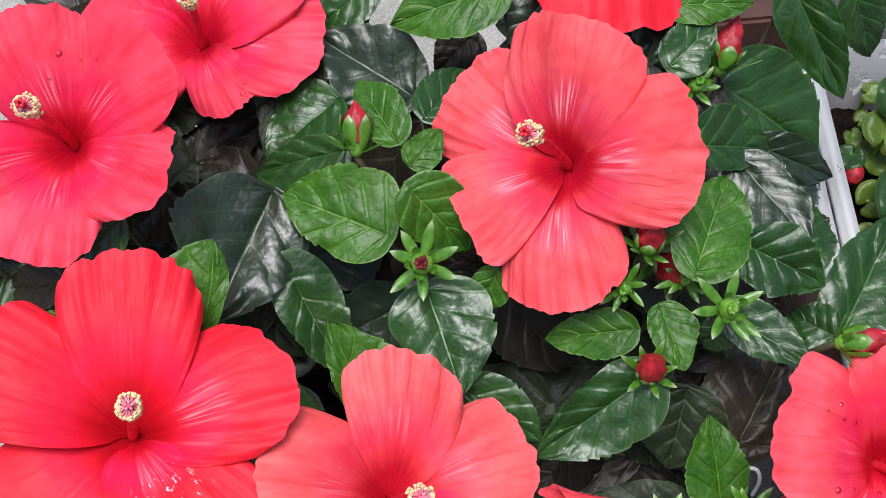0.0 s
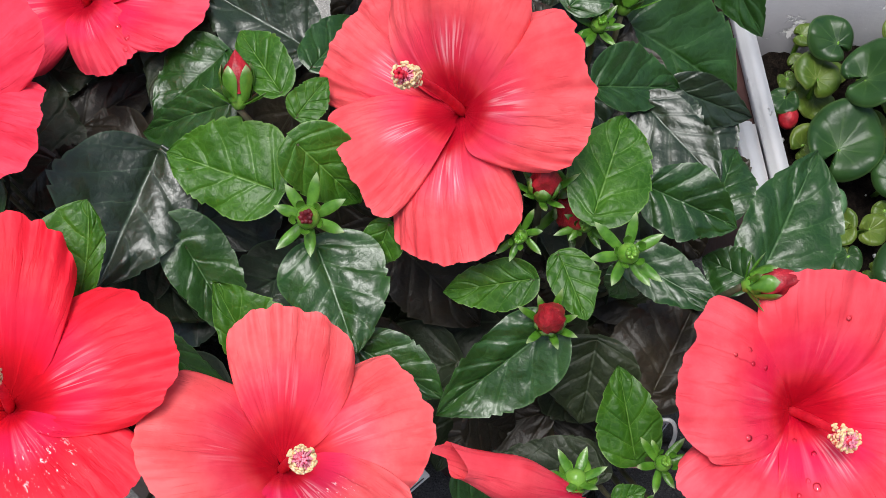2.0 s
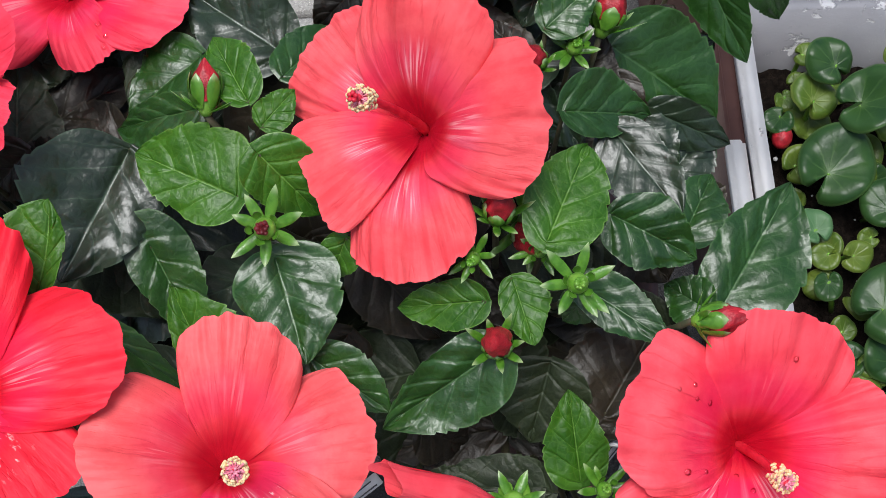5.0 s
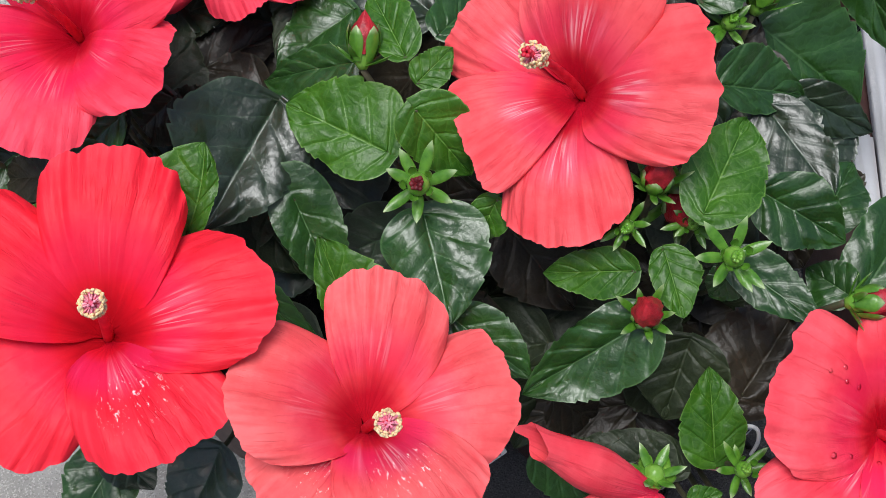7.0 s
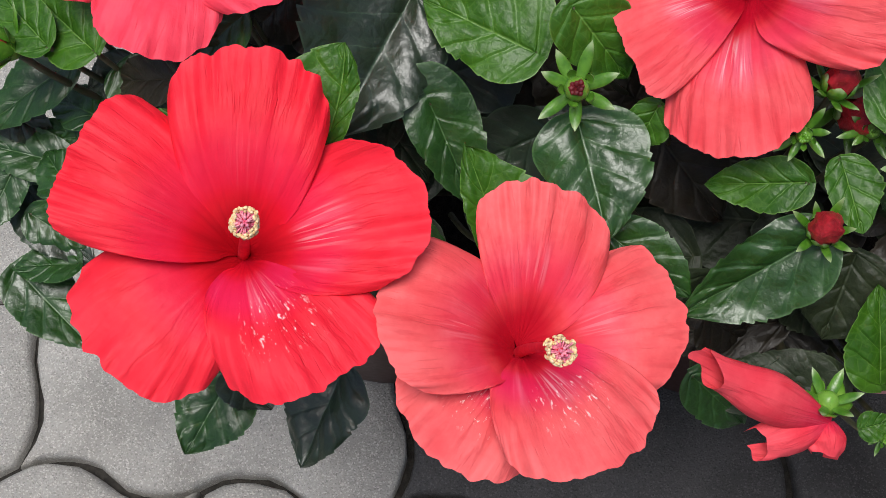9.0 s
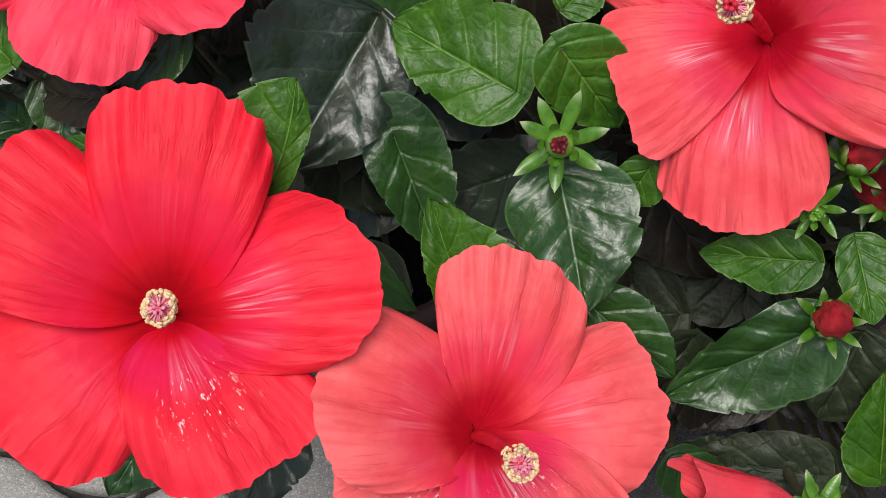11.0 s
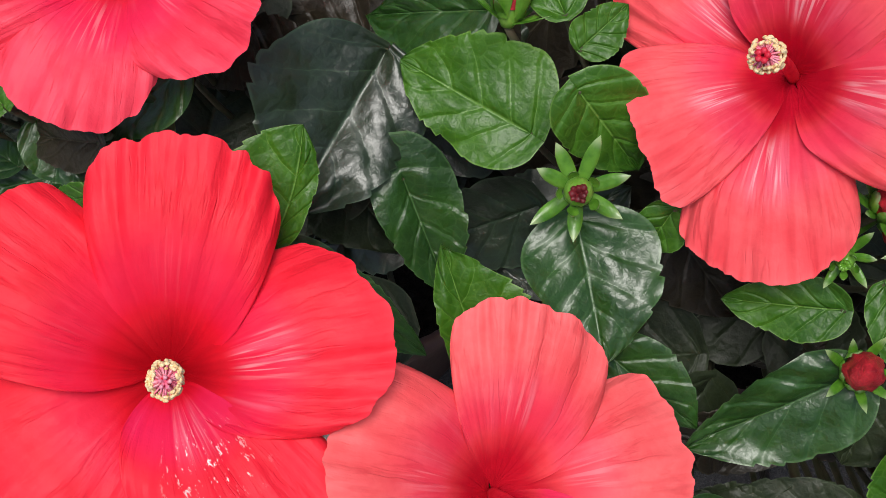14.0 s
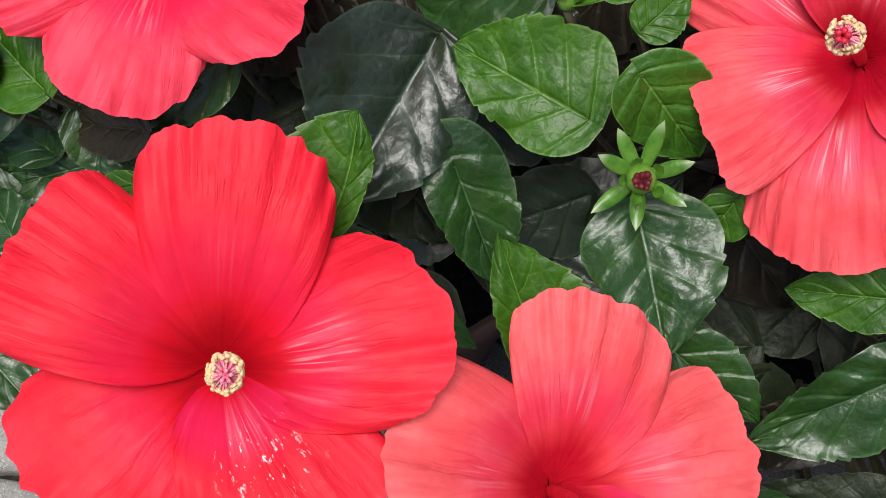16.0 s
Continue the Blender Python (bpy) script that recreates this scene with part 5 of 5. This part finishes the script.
# a lower layer of small leaves between the larger ones, with bare soil left open
under = random.Random(77)
for _ in range(95):
    u, v = under.uniform(0.258, 0.47), under.uniform(0.02, 0.25)
    if 0.285 < u < 0.330 and 0.085 < v < 0.160:
        continue
    round_leaf((u, v, under.uniform(0.118, 0.128)), under.uniform(0.014, 0.026), (under.uniform(-0.6, 0.6), under.uniform(-0.8, 0.2), 1), under.choice(("lime", "lime", "round")), under.uniform(0, 360))
verts, faces = [], []
ball(verts, faces, (0.2545, 0.197, 0.133), 0.0062, Vector((0.0004, 0.0012, 0.0004)), 14, 10)
part_mesh("flower_bud", mesh_from("flower_bud", verts, faces), BUD_RED, bedding, "small red flower bud")

# a grey-green creeping succulent in the near corner of the planter
creeper = new("succulent_plant")
creeper.location = (0.31, -0.02, 0.112)
bpy.context.view_layer.update()
tagged(creeper, "grey-green succulent with blunt fleshy leaves in the planter", "succulent plant")


def fleshy_leaf(at, way, length, width):
    """A blunt, thick, spoon-shaped leaf."""
    at, way = Vector(at), Vector(way).normalized()
    side = way.cross(Vector((0, -0.4, 1))).normalized()
    out = side.cross(way)
    verts, uvs, faces = [], [], []
    for i in range(11):
        s = i / 10
        w = 0.5 * width * (0.30 + 0.70 * math.sin(math.pi * min(1.0, 0.18 + 0.72 * s)) ** 0.8) * (max(0.0, 1 - s ** 6)) ** 0.5
        for k in range(10):
            t = 2 * math.pi * k / 10
            high = 0.0017 * math.sin(t) * (1 if math.sin(t) > 0 else 1.3) * max(0.1, 1 - s ** 4)
            verts.append(at + way * (length * s) + side * (w * math.cos(t)) + out * (high + 0.10 * length * s * s + 0.16 * w * abs(math.cos(t))))
            uvs.append((0.5 + 0.1 * math.cos(t), s * 0.9))
    for i in range(10):
        for k in range(10):
            j = (k + 1) % 10
            faces.append((i * 10 + k, i * 10 + j, (i + 1) * 10 + j, (i + 1) * 10 + k))
    faces.append(tuple(reversed(range(10))))
    part_mesh("leaf", mesh_from("leaf", verts, faces, uvs), ROUND["grey"], creeper)


sprig = random.Random(19)
for k in range(16):
    u, v = sprig.uniform(0.285, 0.375), sprig.uniform(-0.062, 0.022)
    high = sprig.uniform(0.118, 0.138)
    verts, faces = [], []
    tube(verts, faces, [(u, v, 0.108), (u, v, high)], [0.0018, 0.0015], 6)
    part_mesh("stem", mesh_from("stem", verts, faces), SEPAL, creeper)
    first = sprig.uniform(0, 6.28)
    for q in range(7):
        t = first + q * 2.4
        fleshy_leaf((u, v, high - 0.0015 * (6 - q) * 0.6), (math.cos(t), math.sin(t), 0.15 + 0.10 * q), sprig.uniform(0.013, 0.019) * (1 - 0.05 * q), sprig.uniform(0.0075, 0.0105))

# white grains of perlite on the planter's soil
grain = random.Random(23)
verts, faces = [], []
for _ in range(170):
    ball(verts, faces, (grain.uniform(0.25, 0.40), grain.uniform(-0.05, 0.25), 0.1135 + grain.uniform(0, 0.003)), grain.uniform(0.0006, 0.0016), n=5, m=4)
perlite = mesh_from("perlite", verts, faces, None, False)
perlite.materials.append(LABEL_WHITE)
tagged(new("perlite", perlite), "scattered white perlite grains on dark planting soil", "perlite", kind="stuff")


timber = box_bm((0.085, 0.050, 0.070), (0.2318, 0.3998, 0.037), 0.003, 6)
me = bpy.data.meshes.new("timber_block")
timber.to_mesh(me)
timber.free()
me.materials.append(BROWN_POT)
tagged(new("timber_block", me), "dark brown timber block lying on the paving", "timber block")


# ---------------------------------------------------------------- plant labels
def plant_label(low, high, width):
    """A plastic strip from its lower to its upper end, its face up the slope, with bars of print."""
    low, high = Vector(low), Vector(high)
    axis = (high - low).normalized()
    side = axis.cross(OUT).normalized()
    front = side.cross(axis)
    m = Matrix((side, -front, axis)).transposed().to_4x4()
    m.translation = low
    root = new("plant_label")
    root.matrix_world = m
    bpy.context.view_layer.update()
    tagged(root, "white plastic plant label stuck in the soil", "plant label", "plant labels")
    length = (high - low).length
    bm = box_bm((width, 0.0012, length), (0, 0, length / 2), 0.0004)
    bm.transform(m)
    part("strip", bm, LABEL_WHITE, root)
    for k in range(2):
        bm = box_bm((width * 0.10, 0.0003, length * (0.8 - 0.4 * k)), (width * (0.30 - 0.45 * k), -0.0008, length * (0.5 + 0.15 * k)), 0.0001)
        bm.transform(m)
        part("print_bar", bm, INK, root)


plant_label((0.0124, -0.0751, 0.2211), (0.0320, -0.0647, 0.2370), 0.0062)
plant_label((0.1327, -0.0559, 0.2426), (0.1391, -0.0499, 0.2510), 0.005)


def plant_tag(low, high, width):
    """A small faded pink tag of bent plastic, lying among the stems."""
    low, high = Vector(low), Vector(high)
    axis = (high - low).normalized()
    side = axis.cross(OUT).normalized()
    front = side.cross(axis)
    verts, faces = [], []
    for i in range(9):
        s = i / 8
        lift = front * 0.0012 * math.sin(math.pi * s)
        for q, thick in ((-1, 0), (1, 0), (1, -0.0007), (-1, -0.0007)):
            verts.append(low.lerp(high, s) + side * (0.5 * width * q) + lift + front * thick)
    for i in range(8):
        for k in range(4):
            faces.append((4 * i + k, 4 * i + (k + 1) % 4, 4 * i + 4 + (k + 1) % 4, 4 * i + 4 + k))
    faces += [(0, 1, 2, 3), (32, 33, 34, 35)]
    me = mesh_from("plant_tag", verts, faces, None, False)
    me.materials.append(TAG_PINK)
    tagged(new("plant_tag", me), "small faded pink plastic tag among the stems", "plant tag")


plant_tag((0.1179, -0.0776, 0.2702), (0.1253, -0.0782, 0.2722), 0.0052)


def wire_hook(path):
    """A bent white wire end sticking up beside the pot."""
    verts, faces = [], []
    path = [Vector(p) for p in path]
    for _ in range(2):
        cut = [path[0]]
        for a, b in zip(path, path[1:]):
            cut += [a.lerp(b, 0.25), a.lerp(b, 0.75)]
        path = cut + [path[-1]]
    tube(verts, faces, path, [0.0009] * len(path), 8)
    me = mesh_from("wire_hook", verts, faces)
    me.materials.append(LABEL_WHITE)
    tagged(new("wire_hook", me), "thin bent white wire hook between the leaves", "wire hook")


wire_hook([(0.1386, -0.067, 0.2592), (0.1392, -0.0677, 0.2753), (0.1376, -0.0646, 0.2819), (0.1328, -0.0639, 0.2824), (0.1311, -0.0625, 0.2738)])


# ---------------------------------------------------------------- interlocking paving
pavement = tagged(new("pavement"), "weathered interlocking concrete paving with dark joints", "pavement", kind="structure")
LONG, WIDE, GAP = 0.222, 0.1135, 0.0024


def zig(x):
    """The wavy long edge: it rises through each end and through the middle of a stone."""
    t = 2 * math.pi * (x / (LONG / 2))
    return 0.0095 * (math.sin(t) + 0.12 * math.sin(3 * t))


def paver_mesh(seed):
    """One zigzag stone with rounded upper edges, about its own middle."""
    rnd = random.Random(seed)
    n = 24
    loop = []
    for i in range(n + 1):
        x = -LONG / 2 + LONG * i / n
        loop.append((x, -WIDE / 2 + zig(x)))
    for i in range(1, 8):
        y = -WIDE / 2 + WIDE * i / 8
        loop.append((LONG / 2 + 0.007 * math.sin(2 * math.pi * i / 8), y + zig(LONG / 2)))
    for i in range(n + 1):
        x = LONG / 2 - LONG * i / n
        loop.append((x, WIDE / 2 + zig(x)))
    for i in range(1, 8):
        y = WIDE / 2 - WIDE * i / 8
        loop.append((-LONG / 2 - 0.007 * math.sin(2 * math.pi * i / 8), y + zig(LONG / 2)))
    verts, faces = [], []
    m = len(loop)
    for inset, z in ((GAP, -0.05), (GAP, -0.006), (GAP + 0.0012, -0.0022), (GAP + 0.0045, 0.0), (0.03, 0.0)):
        for x, y in loop:
            k = rnd.uniform(-0.0007, 0.0007) if z > -0.01 else 0
            verts.append((x * (1 - inset / (LONG / 2)) + k, (y - zig(x)) * (1 - inset / (WIDE / 2)) + zig(x) + k, z + k * 0.6))
    for r in range(4):
        for i in range(m):
            j = (i + 1) % m
            faces.append((r * m + i, r * m + j, (r + 1) * m + j, (r + 1) * m + i))
    faces.append(tuple(4 * m + i for i in range(m)))
    return mesh_from("paver", verts, faces, None, True)


STONES = [paver_mesh(40 + k) for k in range(5)]
stone_rnd = random.Random(8)
for me in STONES:
    me.materials.append(PAVER)
# Darker copies of the stones, with shade put into their colour.
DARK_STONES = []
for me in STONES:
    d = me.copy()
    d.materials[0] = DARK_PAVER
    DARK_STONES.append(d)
for row in range(-6, 12):
    y = -0.1282 + WIDE * row
    for col in range(-5, 6):
        x = -0.3071 + LONG * col + (0.5 * LONG if row % 2 else 0.0)
        # The shady area under and beside the plants gets the darkened copies.
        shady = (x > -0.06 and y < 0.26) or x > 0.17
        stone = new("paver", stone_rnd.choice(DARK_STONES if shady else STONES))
        stone.location = (x, y, stone_rnd.uniform(-0.0015, 0.0015))
        stone.rotation_euler = (radians(stone_rnd.uniform(-0.5, 0.5)), radians(stone_rnd.uniform(-0.4, 0.4)), radians(stone_rnd.uniform(-0.4, 0.4)))
        stone.parent = pavement


# ---------------------------------------------------------------- drops of water
def water_drop(at, size):
    """A flattened bead of water lying on the uppermost petal at this place."""
    top = Vector(at) + OUT * 0.05
    hits = [h for h in (tree.ray_cast(top, -OUT, 0.1) for tree in OPEN_PETALS) if h[0] is not None]
    c, way = min(((h[0], h[1]) for h in hits), key=lambda h: (h[0] - top).length)
    n, a, b = frame_of(way if way.dot(OUT) > 0 else -way)
    verts, faces = [], []
    for i in range(9):
        lat = 0.5 * math.pi * i / 8
        for k in range(14):
            t = 2 * math.pi * k / 14
            r = size * math.sin(lat) * (1 + 0.10 * math.sin(2 * t + size * 9000))
            h = math.cos(lat) * size * 0.62
            verts.append(c + (a * math.cos(t) + b * math.sin(t)) * r + n * (h + size * 0.05))
    for i in range(8):
        for k in range(14):
            j = (k + 1) % 14
            faces.append((i * 14 + k, (i + 1) * 14 + k, (i + 1) * 14 + j, i * 14 + j))
    me = mesh_from("water_drop", verts, faces)
    me.materials.append(DROP)
    tagged(new("water_drop", me), "clear round water drop lying on a red petal", "water drop", "water drops on petals")


water_drop((-0.1554, 0.0599, 0.4135), 0.00133)
water_drop((-0.1466, 0.0579, 0.4127), 0.00101)
water_drop((-0.1393, 0.0549, 0.4163), 0.00086)
water_drop((-0.1604, 0.0532, 0.4062), 0.00086)
water_drop((-0.0924, 0.0900, 0.3652), 0.00133)
water_drop((-0.0884, 0.0858, 0.3625), 0.00125)
water_drop((-0.0891, 0.0823, 0.3588), 0.00125)
water_drop((0.1539, -0.0651, 0.3433), 0.00101)
water_drop((0.1604, -0.0617, 0.3403), 0.00109)
water_drop((0.1614, -0.0667, 0.3379), 0.00101)
water_drop((0.1672, -0.0660, 0.3326), 0.00117)
water_drop((0.1581, -0.0930, 0.3266), 0.00156)
water_drop((0.1663, -0.0904, 0.3208), 0.00101)
water_drop((0.1857, -0.0957, 0.3144), 0.00125)
water_drop((0.1811, -0.1081, 0.3172), 0.00109)
water_drop((0.1840, -0.1113, 0.3180), 0.00187)
water_drop((0.1766, -0.1146, 0.3182), 0.00109)
water_drop((0.1802, -0.0889, 0.3117), 0.00101)
water_drop((0.1998, -0.0571, 0.3530), 0.00117)
